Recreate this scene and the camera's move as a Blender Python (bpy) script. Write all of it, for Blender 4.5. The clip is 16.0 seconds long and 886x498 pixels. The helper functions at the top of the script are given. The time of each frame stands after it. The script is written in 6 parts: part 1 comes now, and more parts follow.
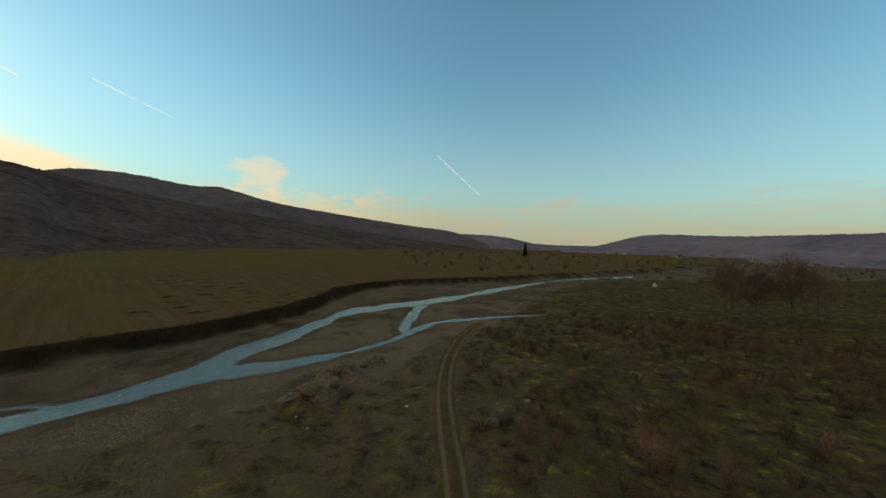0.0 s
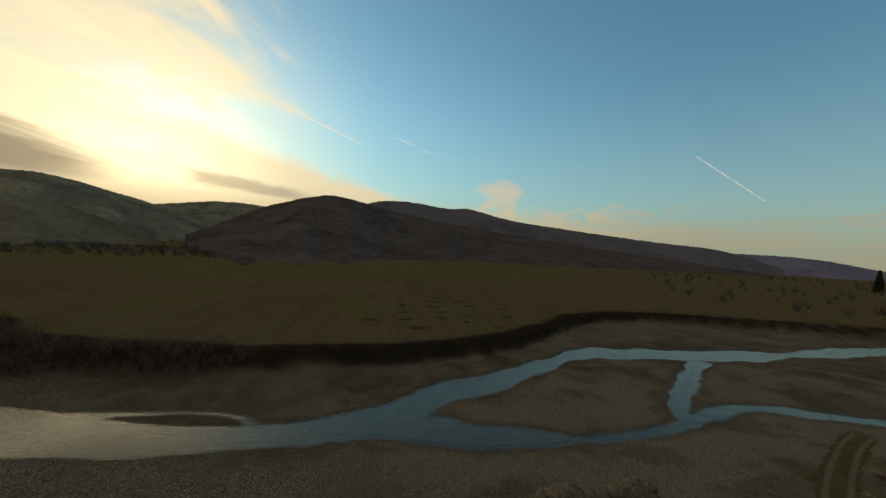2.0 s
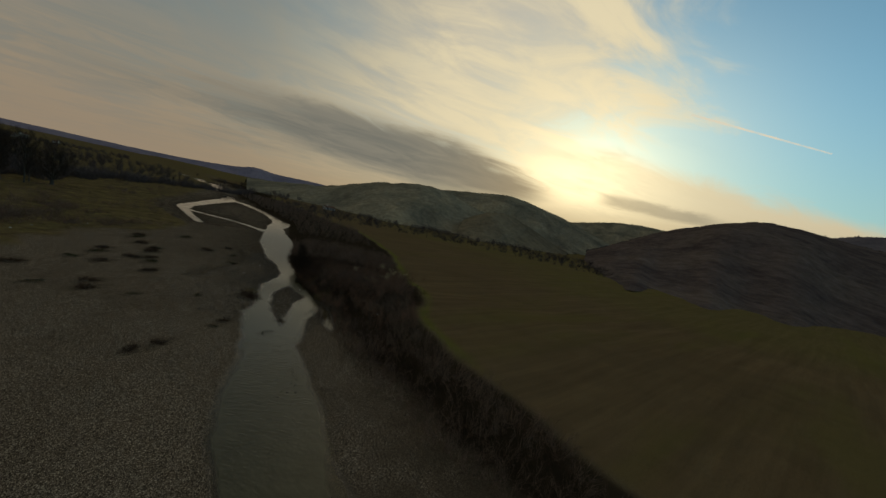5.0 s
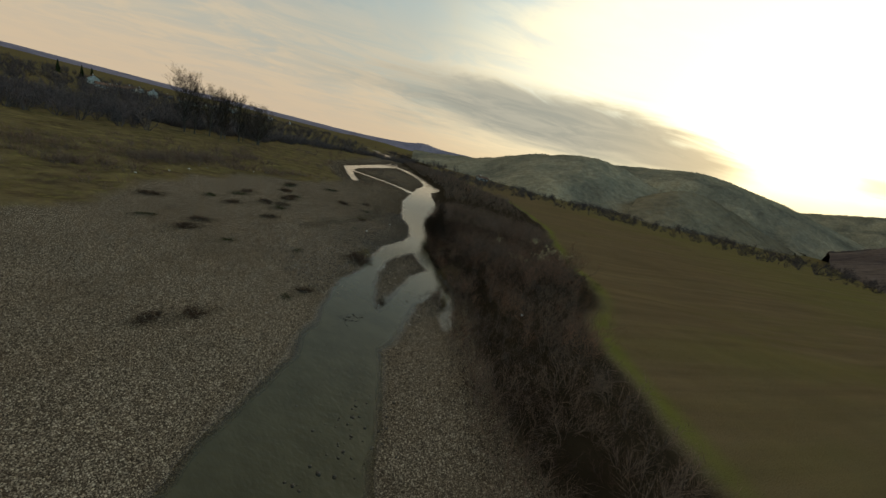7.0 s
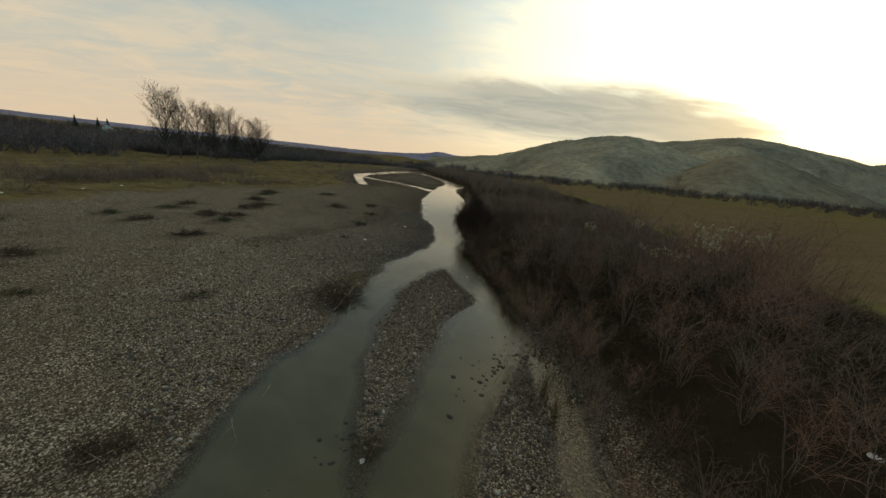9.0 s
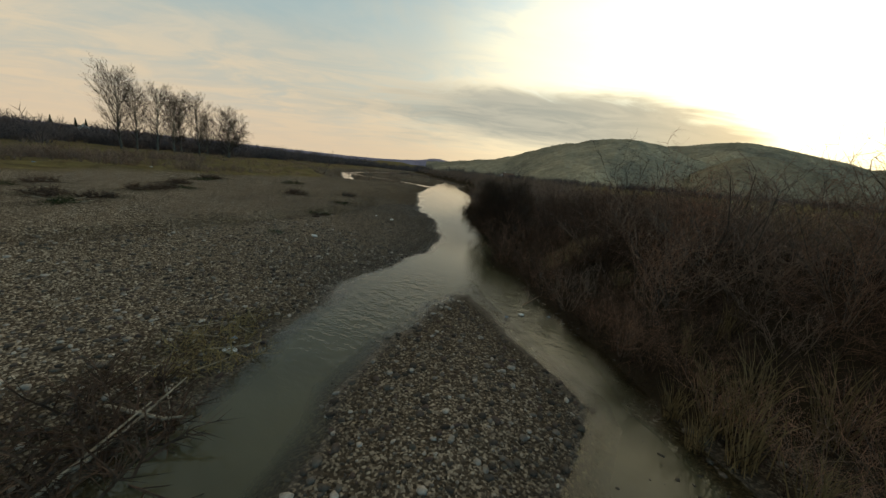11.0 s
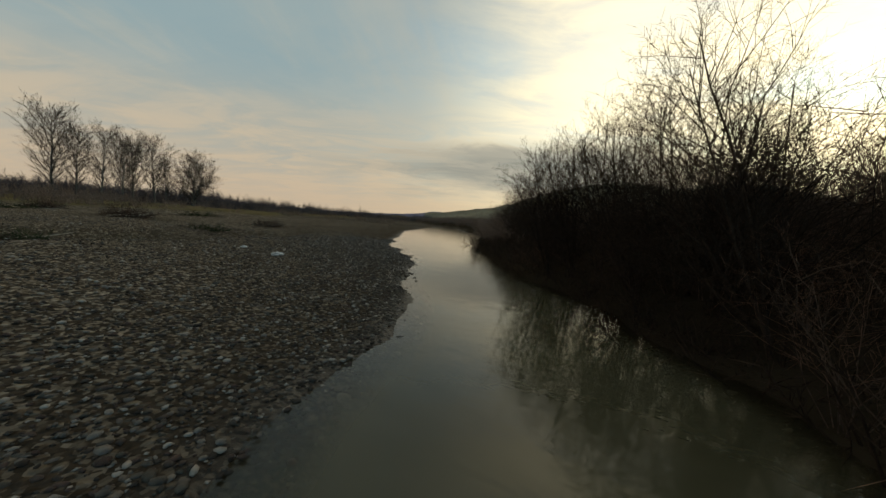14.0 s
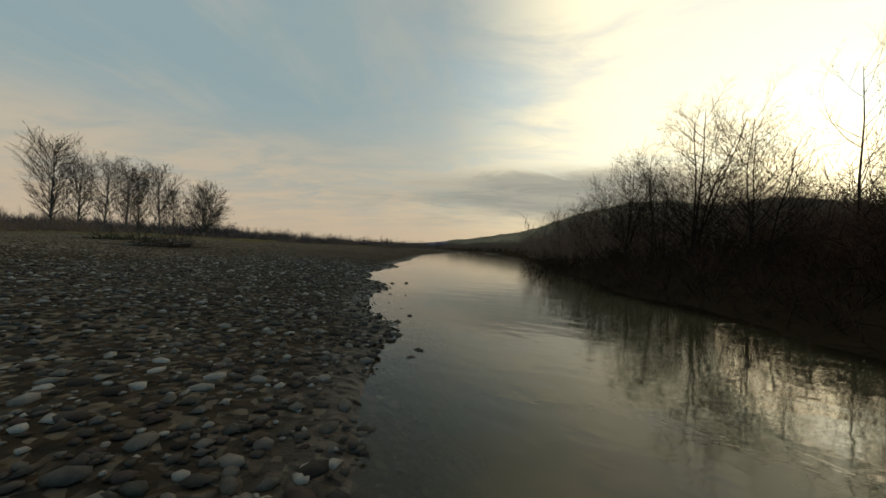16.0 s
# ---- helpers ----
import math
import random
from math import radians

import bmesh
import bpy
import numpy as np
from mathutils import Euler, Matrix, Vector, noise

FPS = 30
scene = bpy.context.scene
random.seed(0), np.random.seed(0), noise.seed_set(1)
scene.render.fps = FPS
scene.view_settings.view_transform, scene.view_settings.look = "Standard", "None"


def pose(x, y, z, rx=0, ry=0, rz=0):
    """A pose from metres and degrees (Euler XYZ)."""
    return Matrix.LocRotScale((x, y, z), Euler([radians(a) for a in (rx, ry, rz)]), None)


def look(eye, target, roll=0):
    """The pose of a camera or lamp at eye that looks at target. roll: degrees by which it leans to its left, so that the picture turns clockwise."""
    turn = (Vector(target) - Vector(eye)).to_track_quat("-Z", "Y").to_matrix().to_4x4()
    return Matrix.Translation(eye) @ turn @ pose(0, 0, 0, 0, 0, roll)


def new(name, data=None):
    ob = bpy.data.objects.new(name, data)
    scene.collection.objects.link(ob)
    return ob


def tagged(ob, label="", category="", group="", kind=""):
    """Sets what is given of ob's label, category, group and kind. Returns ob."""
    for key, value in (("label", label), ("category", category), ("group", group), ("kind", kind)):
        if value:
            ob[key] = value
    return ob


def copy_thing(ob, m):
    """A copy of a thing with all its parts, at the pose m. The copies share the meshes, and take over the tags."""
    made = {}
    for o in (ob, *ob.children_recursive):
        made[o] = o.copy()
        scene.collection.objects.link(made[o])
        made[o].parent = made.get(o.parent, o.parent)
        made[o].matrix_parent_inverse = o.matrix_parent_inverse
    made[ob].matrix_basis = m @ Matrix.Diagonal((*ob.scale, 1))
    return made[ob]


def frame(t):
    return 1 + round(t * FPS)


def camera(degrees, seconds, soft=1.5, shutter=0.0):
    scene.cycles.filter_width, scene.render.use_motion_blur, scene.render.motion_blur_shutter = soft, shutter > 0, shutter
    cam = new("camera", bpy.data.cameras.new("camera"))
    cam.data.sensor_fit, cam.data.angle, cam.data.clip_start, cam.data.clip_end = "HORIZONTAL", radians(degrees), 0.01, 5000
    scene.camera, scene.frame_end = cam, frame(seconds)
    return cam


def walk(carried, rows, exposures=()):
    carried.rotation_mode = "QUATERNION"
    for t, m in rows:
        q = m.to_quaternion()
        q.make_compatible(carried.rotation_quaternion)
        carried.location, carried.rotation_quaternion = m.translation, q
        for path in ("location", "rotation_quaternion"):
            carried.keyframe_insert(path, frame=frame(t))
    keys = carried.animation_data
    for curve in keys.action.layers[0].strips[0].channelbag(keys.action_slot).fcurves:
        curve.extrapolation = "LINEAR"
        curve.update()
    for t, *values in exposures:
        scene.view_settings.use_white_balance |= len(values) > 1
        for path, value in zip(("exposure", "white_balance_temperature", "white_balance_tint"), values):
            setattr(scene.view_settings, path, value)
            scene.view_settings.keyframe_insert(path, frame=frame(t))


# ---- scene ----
cam = camera(104.4, 16.0)
PATH = [
    (0, (-1.168, -0.46, 19.728), (-1.129, 1.54, 19.709), 1.7),
    (0.5, (-1.297, 5.456, 19.68), (-1.592, 7.434, 19.667), 2.7),
    (1, (-2.651, 10.772, 19.683), (-3.243, 12.682, 19.674), 2.9),
    (1.5, (-4.706, 16.086, 19.623), (-5.604, 17.873, 19.622), 3.5),
    (2, (-7.709, 20.993, 19.683), (-8.883, 22.613, 19.698), 3.6),
    (2.5, (-11.301, 25.164, 19.749), (-12.71, 26.583, 19.767), 4.2),
    (3, (-16.028, 28.7, 19.838), (-17.664, 29.85, 19.861), 6.0),
    (3.5, (-21.182, 31.488, 19.924), (-22.981, 32.36, 19.936), 7.0),
    (4, (-26.414, 33.428, 19.793), (-28.335, 33.986, 19.794), 8.2),
    (4.5, (-31.929, 34.568, 19.724), (-33.919, 34.765, 19.679), 10.1),
    (5, (-37.651, 34.242, 19.557), (-39.635, 34.058, 19.387), 12.5),
    (7.5, (-63.322, 25.401, 13.424), (-64.975, 24.397, 12.913), 12.4),
    (8, (-67.952, 22.137, 11.95), (-69.592, 21.111, 11.445), 7.6),
    (8.5, (-72.715, 18.662, 10.321), (-74.336, 17.603, 9.823), 5.8),
    (9, (-77.388, 15.37, 8.809), (-79.01, 14.306, 8.323), 6.3),
    (11.5, (-91.979, 4.542, 4.05), (-93.622, 3.481, 3.632), 5.7),
    (12, (-94.522, 2.807, 3.413), (-96.212, 1.806, 3.036), 1.6),
    (12.5, (-97.09, 1.172, 2.835), (-98.807, 0.204, 2.497), -1.9),
    (13, (-99.779, -0.328, 2.304), (-101.475, -1.344, 2.003), 1.2),
    (13.5, (-102.68, -1.932, 1.816), (-104.382, -2.963, 1.618), 2.3),
    (14, (-105.424, -3.478, 1.527), (-107.081, -4.587, 1.373), 4.0),
    (14.5, (-107.943, -5.017, 1.274), (-109.477, -6.292, 1.122), 7.6),
    (15, (-110.137, -7.029, 0.936), (-111.672, -8.306, 0.817), 6.0),
    (15.5, (-112.25, -8.72, 0.83), (-113.801, -9.978, 0.727), 4.2),
    (16, (-114.65, -10.55, 0.68), (-116.225, -11.782, 0.68), 2.0),
]
EXPOSURES = [(0, 0.55, 8200, 9), (1.5, 0.3, 8200, 9), (2.5, 0.0, 8000, 9), (3.5, -0.15, 8000, 9), (5, -0.15, 7900, 8), (7.5, 1.15, 7800, 6), (9, 1.2, 7800, 6), (12, 1.1, 7800, 6), (13, 0.95, 7700, 7), (14, 0.85, 7700, 7), (16, 0.8, 7600, 7)]
walk(cam, [(t, look(eye, target, roll)) for t, eye, target, roll in PATH], EXPOSURES)

# ---- place ----
from functools import lru_cache

RNG = np.random.default_rng(7)

# ---------------------------------------------------------------- world and sun
SUN_AZ, SUN_EL = 77.5, 8.6          # degrees left of +y, degrees up
SUN_DIR = Vector((-math.sin(radians(SUN_AZ)) * math.cos(radians(SUN_EL)), math.cos(radians(SUN_AZ)) * math.cos(radians(SUN_EL)), math.sin(radians(SUN_EL))))


class Nodes:
    """Short hand for building node trees."""

    def __init__(self, tree):
        self.tree = tree
        tree.nodes.clear()

    def add(self, kind, **settings):
        node = self.tree.nodes.new(kind)
        for key, value in settings.items():
            if key == "ins":
                for name, v in value.items():
                    self.feed(node.inputs[name], v)
            else:
                setattr(node, key, value)
        return node

    def feed(self, socket, v):
        if isinstance(v, bpy.types.NodeSocket):
            self.tree.links.new(v, socket)
        elif isinstance(v, (tuple, list)) and socket.type == "RGBA" and len(v) == 3:
            socket.default_value = (*v, 1)
        else:
            socket.default_value = v

    def math(self, op, a, b=0.0, c=0.0, clamp=False):
        n = self.add("ShaderNodeMath", operation=op, use_clamp=clamp)
        for s, v in zip(n.inputs, (a, b, c)):
            self.feed(s, v)
        return n.outputs[0]

    def vec(self, op, a, b=(0, 0, 0)):
        n = self.add("ShaderNodeVectorMath", operation=op)
        self.feed(n.inputs[0], a)
        self.feed(n.inputs[1], b)
        return n.outputs["Value"] if op in ("DOT_PRODUCT", "LENGTH", "DISTANCE") else n.outputs[0]

    def mix(self, f, a, b, blend="MIX"):
        n = self.add("ShaderNodeMix", data_type="RGBA", blend_type=blend)
        self.feed(n.inputs[0], f)
        self.feed(n.inputs[6], a)
        self.feed(n.inputs[7], b)
        return n.outputs[2]

    def span(self, v, lo, hi, to=(0.0, 1.0), smooth=True):
        n = self.add("ShaderNodeMapRange", interpolation_type="SMOOTHSTEP" if smooth else "LINEAR", clamp=True)
        for name, x in (("Value", v), ("From Min", lo), ("From Max", hi), ("To Min", to[0]), ("To Max", to[1])):
            self.feed(n.inputs[name], x)
        return n.outputs[0]

    def noise(self, where, scale, detail=4.0, rough=0.55, bend=0.0, colour=False):
        n = self.add("ShaderNodeTexNoise", ins={"Vector": where, "Scale": scale, "Detail": detail, "Roughness": rough, "Distortion": bend})
        return n.outputs[1 if colour else 0]

    def ramp(self, f, stops):
        n = self.add("ShaderNodeValToRGB")
        while len(n.color_ramp.elements) < len(stops):
            n.color_ramp.elements.new(0.5)
        for e, (p, c) in zip(n.color_ramp.elements, stops):
            e.position, e.color = p, (*c, 1)
        self.feed(n.inputs[0], f)
        return n.outputs[0]


def make_world():
    world = bpy.data.worlds.new("sky")
    scene.world = world
    world.use_nodes = True
    n = Nodes(world.node_tree)
    way = n.add("ShaderNodeTexCoord").outputs["Generated"]
    sky = n.add("ShaderNodeTexSky", sky_type="NISHITA", sun_disc=False, sun_elevation=radians(SUN_EL), sun_rotation=radians(-SUN_AZ), air_density=1.0, dust_density=0.5, ozone_density=2.6)
    xyz = n.add("ShaderNodeSeparateXYZ", ins={"Vector": way}).outputs

    def toward(az):
        return n.vec("DOT_PRODUCT", way, (-math.sin(radians(az)), math.cos(radians(az)), 0))

    def wave(noise, size):
        return n.math("MULTIPLY", n.math("SUBTRACT", noise, 0.5), size)

    def sheet(heading, stretch, seed):
        """A place on the cloud sheet, drawn out along a heading."""
        return n.add("ShaderNodeCombineXYZ", ins={"X": n.math("DIVIDE", toward(heading + 90), up), "Y": n.math("MULTIPLY", n.math("DIVIDE", toward(heading), up), stretch), "Z": seed}).outputs[0]

    az = n.math("ADD", n.math("MULTIPLY", n.math("ARCTAN2", toward(190), toward(100)), 57.3), 100.0)
    el = n.math("MULTIPLY", n.math("ARCSINE", xyz[2]), 57.3)
    up = n.math("MAXIMUM", n.math("ADD", xyz[2], 0.10), 0.06)
    broad = n.noise(sheet(25, 0.55, 0.0), 0.9, 5.0, 0.58, 0.6)
    fine = n.noise(sheet(30, 0.5, 7.0), 2.6, 8.0, 0.62, 0.8)
    streak = n.noise(sheet(118, 0.28, 3.0), 1.35, 6.0, 0.58, 0.5)
    flat = n.noise(n.add("ShaderNodeCombineXYZ", ins={"X": xyz[0], "Y": xyz[1], "Z": n.math("MULTIPLY", xyz[2], 8.0)}).outputs[0], 2.7, 6.0, 0.6, 0.5)
    near_sun = n.math("MAXIMUM", n.vec("DOT_PRODUCT", way, tuple(SUN_DIR)), 0.0)
    halo, glow, core = (n.math("POWER", near_sun, k) for k in (4.0, 26.0, 70.0))

    # clear evening blue, paler low down
    base = n.mix(1.0, sky.outputs[0], (0.130, 0.190, 0.194), "MULTIPLY")
    base = n.mix(n.span(xyz[2], 0.0, 0.45, (0.62, 0.0)), base, (0.215, 0.318, 0.335))

    # cirrus from the sun round to the south, ending in ragged lobes
    border = n.math("ADD", n.span(el, 10.0, 20.0, (76.0, 66.0)), n.span(el, 34.0, 52.0, (0.0, -24.0)))
    inside = n.math("SUBTRACT", n.math("ADD", az, n.math("ADD", wave(broad, 26.0), wave(fine, 40.0))), border)
    cover = n.math("MULTIPLY", n.span(inside, -5.0, 13.0), n.span(fine, 0.28, 0.62, (0.66, 1.0)))
    gap = n.math("MULTIPLY", n.span(n.math("ADD", az, wave(broad, 60.0)), 104.0, 165.0), n.span(n.math("ADD", el, wave(streak, 22.0)), 12.0, 20.0))
    gap = n.math("MULTIPLY", gap, n.span(streak, 0.66, 0.42, (0.15, 0.92)))
    cover = n.math("MULTIPLY", cover, n.math("SUBTRACT", 1.0, gap))
    sunward = n.mix(n.span(az, 96.0, 132.0), (0.78, 0.73, 0.57), n.mix(n.span(el, 8.0, 19.0), (0.305, 0.270, 0.228), (0.222, 0.246, 0.256)))
    sunward = n.mix(n.span(fine, 0.34, 0.62, (0.45, 0.0)), sunward, n.mix(n.span(az, 96.0, 132.0), (0.46, 0.38, 0.35), (0.215, 0.226, 0.222)))
    cirrus = n.mix(n.math("MULTIPLY", glow, n.span(fine, 0.3, 0.65, (0.7, 1.0))), sunward, (0.98, 0.90, 0.66))
    south = n.mix(n.span(az, 84.0, 150.0), base, (0.138, 0.210, 0.264))
    colour = n.mix(n.math("MULTIPLY", cover, 0.95), south, cirrus)
    # pale light around the sun
    colour = n.mix(n.math("MULTIPLY", halo, n.math("MULTIPLY", n.span(az, 46.0, 72.0), n.span(el, 40.0, 10.0, (0.0, 0.45)))), colour, (0.80, 0.73, 0.55))

    # the cream layer that thins out over the near ridge
    over = n.math("SUBTRACT", n.span(az, 40.0, 72.0, (8.2, 15.5), False), n.math("ADD", el, wave(fine, 3.5)))
    cream = n.math("MULTIPLY", n.span(over, -0.6, 2.2), n.math("MULTIPLY", n.span(az, 37.0, 47.0), n.span(az, 80.0, 94.0, (1.0, 0.0))))
    colour = n.mix(n.math("MULTIPLY", cream, 0.92), colour, n.mix(glow, (0.66, 0.59, 0.45), (0.98, 0.90, 0.66)))
    # low peach cloud along the north horizon, with one puff at its end
    line = n.math("MULTIPLY", n.span(n.math("ADD", el, n.math("ADD", wave(flat, 7.0), wave(fine, 12.0))), 8.4, 5.8), n.math("MULTIPLY", n.span(az, 40.0, 30.0), n.span(flat, 0.34, 0.56)))
    puff_x, puff_y = n.math("DIVIDE", n.math("SUBTRACT", az, 27.5), 3.4), n.math("DIVIDE", n.math("SUBTRACT", el, 9.0), 2.2)
    puff = n.span(n.math("ADD", n.math("ADD", n.math("MULTIPLY", puff_x, puff_x), n.math("MULTIPLY", puff_y, puff_y)), wave(fine, 9.0)), 1.9, -0.9)
    colour = n.mix(n.math("MAXIMUM", n.math("MULTIPLY", line, n.span(az, -12.0, 24.0, (0.45, 0.82))), n.math("MULTIPLY", puff, 0.6)), colour, n.mix(n.span(az, -5.0, 26.0), (0.38, 0.320, 0.235), (0.60, 0.505, 0.370)))
    # warm haze close to the horizon
    haze = n.span(n.math("ADD", el, wave(flat, 3.0)), 0.0, 10.0, (0.85, 0.0))
    haze = n.math("MULTIPLY", haze, n.span(az, 30.0, 60.0, (0.72, 1.0)))
    colour = n.mix(haze, colour, n.mix(halo, n.mix(n.span(az, 20.0, 70.0), (0.250, 0.245, 0.210), (0.300, 0.250, 0.205)), (0.50, 0.385, 0.235)))
    # the grey stratus bank that the sun stands behind, and its scrap on the other side
    top = n.math("SUBTRACT", n.span(az, 76.5, 97.0, (7.0, 13.6), False), n.span(az, 108.0, 150.0, (0.0, 4.0)))
    low = n.math("ADD", n.span(az, 76.0, 88.0, (7.2, 3.2)), n.span(az, 100.0, 140.0, (0.0, 2.6)))
    thin = n.span(az, 112.0, 140.0)
    shred = n.math("MULTIPLY", n.math("SUBTRACT", flat, 0.5), n.math("ADD", n.math("MULTIPLY", thin, 16.0), 5.0))
    bank = n.math("MULTIPLY", n.span(n.math("ADD", n.math("SUBTRACT", top, el), wave(fine, 6.0)), -1.2, 2.6), n.span(n.math("SUBTRACT", n.math("ADD", el, shred), low), -1.5, 4.0))
    bank = n.math("MULTIPLY", bank, n.math("MULTIPLY", n.span(az, 75.5, 79.0), n.span(n.math("ADD", az, wave(flat, 60.0)), 158.0, 116.0)))
    scrap = n.math("MULTIPLY", n.span(n.math("ABSOLUTE", n.math("SUBTRACT", n.math("ADD", el, wave(fine, 1.6)), n.span(az, 56.0, 74.0, (6.9, 8.3), False))), 1.25, 0.35), n.math("MULTIPLY", n.span(az, 55.0, 61.0), n.span(az, 74.5, 71.0)))
    bank = n.math("MAXIMUM", bank, n.math("MULTIPLY", scrap, 0.6))
    colour = n.mix(n.math("MULTIPLY", bank, 0.9), colour, n.mix(glow, n.mix(n.span(fine, 0.35, 0.65), (0.140, 0.154, 0.158), (0.188, 0.198, 0.196)), (0.32, 0.265, 0.185)))
    # thin high cloud overhead, out of view, added to tone the ground's light
    colour = n.mix(n.span(xyz[2], 0.66, 0.88, (0.0, 0.8)), colour, (0.190, 0.176, 0.148))
    burn = n.mix(n.math("MULTIPLY", n.math("MULTIPLY", core, n.span(el, 4.0, 9.0)), n.span(fine, 0.3, 0.62, (0.35, 1.0))), (0, 0, 0), (0.55, 0.47, 0.31))
    colour = n.mix(n.math("SUBTRACT", 1.0, n.math("MULTIPLY", bank, 0.9)), colour, n.mix(1.0, colour, burn, "ADD"))
    back = n.add("ShaderNodeBackground", ins={"Color": colour, "Strength": 1.0})
    n.add("ShaderNodeOutputWorld", ins={"Surface": back.outputs[0]})


make_world()
sun = new("sun", bpy.data.lights.new("sun", "SUN"))
sun.data.energy, sun.data.angle, sun.data.color = 0.12, radians(24), (1.0, 0.80, 0.56)
sun.matrix_world = look(SUN_DIR * 100, (0, 0, 0))


# ---------------------------------------------------------------- noise and distances
def lattice(ix, iy, seed):
    h = (ix.astype(np.int64) * 374761393 + iy.astype(np.int64) * 668265263 + seed * 1442695041) & 0xFFFFFFFF
    h = ((h ^ (h >> 13)) * 1274126177) & 0xFFFFFFFF
    return ((h ^ (h >> 16)) & 0xFFFF) / 65535.0


def vnoise(x, y, size, seed=0):
    """Smooth noise from -1 to 1 with features of that size in metres."""
    x, y = np.asarray(x, float) / size, np.asarray(y, float) / size
    ix, iy = np.floor(x), np.floor(y)
    fx, fy = x - ix, y - iy
    fx, fy = fx * fx * (3 - 2 * fx), fy * fy * (3 - 2 * fy)
    a, b = lattice(ix, iy, seed), lattice(ix + 1, iy, seed)
    c, d = lattice(ix, iy + 1, seed), lattice(ix + 1, iy + 1, seed)
    return 2 * ((a + (b - a) * fx) * (1 - fy) + (c + (d - c) * fx) * fy) - 1


def fbm(x, y, size, seed=0, octaves=4):
    return sum(vnoise(x, y, size / 2**k, seed + k) * 0.55**k for k in range(octaves))


def step(v, lo, hi):
    t = np.clip((v - lo) / (hi - lo), 0, 1)
    return t * t * (3 - 2 * t)


def rounded(points, times=2):
    """A polyline with its corners cut."""
    p = np.array(points, float)
    for _ in range(times):
        q = np.empty((2 * len(p), p.shape[1]))
        q[0], q[-1] = p[0], p[-1]
        q[1:-1:2], q[2:-1:2] = 0.75 * p[:-1] + 0.25 * p[1:], 0.25 * p[:-1] + 0.75 * p[1:]
        p = q
    return p


def along_line(x, y, line):
    """Distance to a polyline, its third column there, and the side (positive: to the left)."""
    best, extra, side = np.full(x.shape, 1e9), np.zeros(x.shape), np.ones(x.shape)
    for a, b in zip(line[:-1], line[1:]):
        dx, dy = b[0] - a[0], b[1] - a[1]
        n2 = dx * dx + dy * dy
        if n2 < 1e-9:
            continue
        t = np.clip(((x - a[0]) * dx + (y - a[1]) * dy) / n2, 0, 1)
        d = np.hypot(x - a[0] - t * dx, y - a[1] - t * dy)
        m = d < best
        best = np.where(m, d, best)
        if len(a) > 2:
            extra = np.where(m, a[2] + t * (b[2] - a[2]), extra)
        side = np.where(m, np.sign(dx * (y - a[1]) - dy * (x - a[0]) + 1e-9), side)
    return best, extra, side


# the streams: x, y, half width
MAIN = rounded([(150, 262, 5), (128, 247, 4), (100, 234, 2.6), (60, 199, 1.2), (20, 148, 4.2), (-2, 120, 4.5), (-15, 110, 4.3), (-25, 100, 3.4), (-28, 90, 3.0), (-29.5, 80, 2.6), (-32.5, 69, 3.0), (-35.5, 60, 2.9), (-35.4, 50, 3.4), (-38.6, 43, 2.5), (-44.5, 36, 2.3), (-52, 29, 2.9), (-60, 23.3, 4.0), (-68, 17.8, 4.1), (-76.5, 12.2, 3.2), (-81, 8.2, 2.5), (-84.6, 5.2, 1.8), (-87.6, 3.4, 1.55), (-90.6, 1.7, 1.5), (-95, -0.5, 1.65), (-99, -2.2, 1.8), (-103.2, -2.6, 2.4), (-108.5, -4.0, 2.0), (-113.3, -7.6, 1.9), (-120.3, -13.3, 2.5), (-128, -19.5, 3.5), (-139, -26.5, 4.6), (-151, -34, 4.9), (-166, -44, 3.8), (-180, -53, 2.6)])
CREEK = rounded([(32, 101, 0.5), (18, 97, 1.2), (9, 92.6, 1.3), (-1, 88.3, 1.6), (-6, 78, 1.5), (-10.4, 68.2, 1.4), (-20, 57.8, 2.1), (-28, 52.8, 2.9), (-34, 49.5, 3.0)])
CROSS = rounded([(-5, 111, 1.9), (-6.6, 104, 1.7), (-7.6, 92, 1.5), (-8.3, 79, 1.4), (-7.6, 76, 1.3)])
RIGHT_ARM = rounded([(-104.6, -0.5, 1.4), (-102.0, 1.5, 1.15), (-100.3, 3.4, 1.15), (-98.8, 5.3, 1.05), (-97.0, 6.9, 0.9), (-93.4, 8.0, 2.3), (-86.5, 10.0, 1.7), (-79, 13, 2.0)])
TRICKLE = rounded([(-97.6, 6.9, 0.6), (-93.6, 11.2, 0.45), (-89, 13.9, 0.8), (-85.3, 16.2, 0.4)])
BACKWATER = rounded([(-60, 28, 0.6), (-56.5, 31.4, 0.4), (-52, 36.4, 0.35), (-47.3, 39.7, 0.4), (-44, 39, 0.8)])
BRAID_A = rounded([(-163, -47, 1.6), (-170, -62, 1.1), (-172.5, -82, 1.2), (-172, -90, 1.8), (-182, -100, 2.6), (-205, -112, 2.5), (-235, -128, 3.5), (-262, -141, 4.0), (-300, -170, 3)])
BRAID_B = rounded([(-172, -90, 1.6), (-160, -76, 1.7), (-150, -63, 1.1)])
BRAID_C = rounded([(-180, -53, 3.4), (-200, -62, 4.2), (-208, -71, 2.0), (-232, -93, 1.8), (-258, -124, 2.2), (-264, -140, 3)])
REACH = rounded([(-330, -215, 3), (-400, -262, 4), (-455, -330, 5), (-520, -420, 6)])
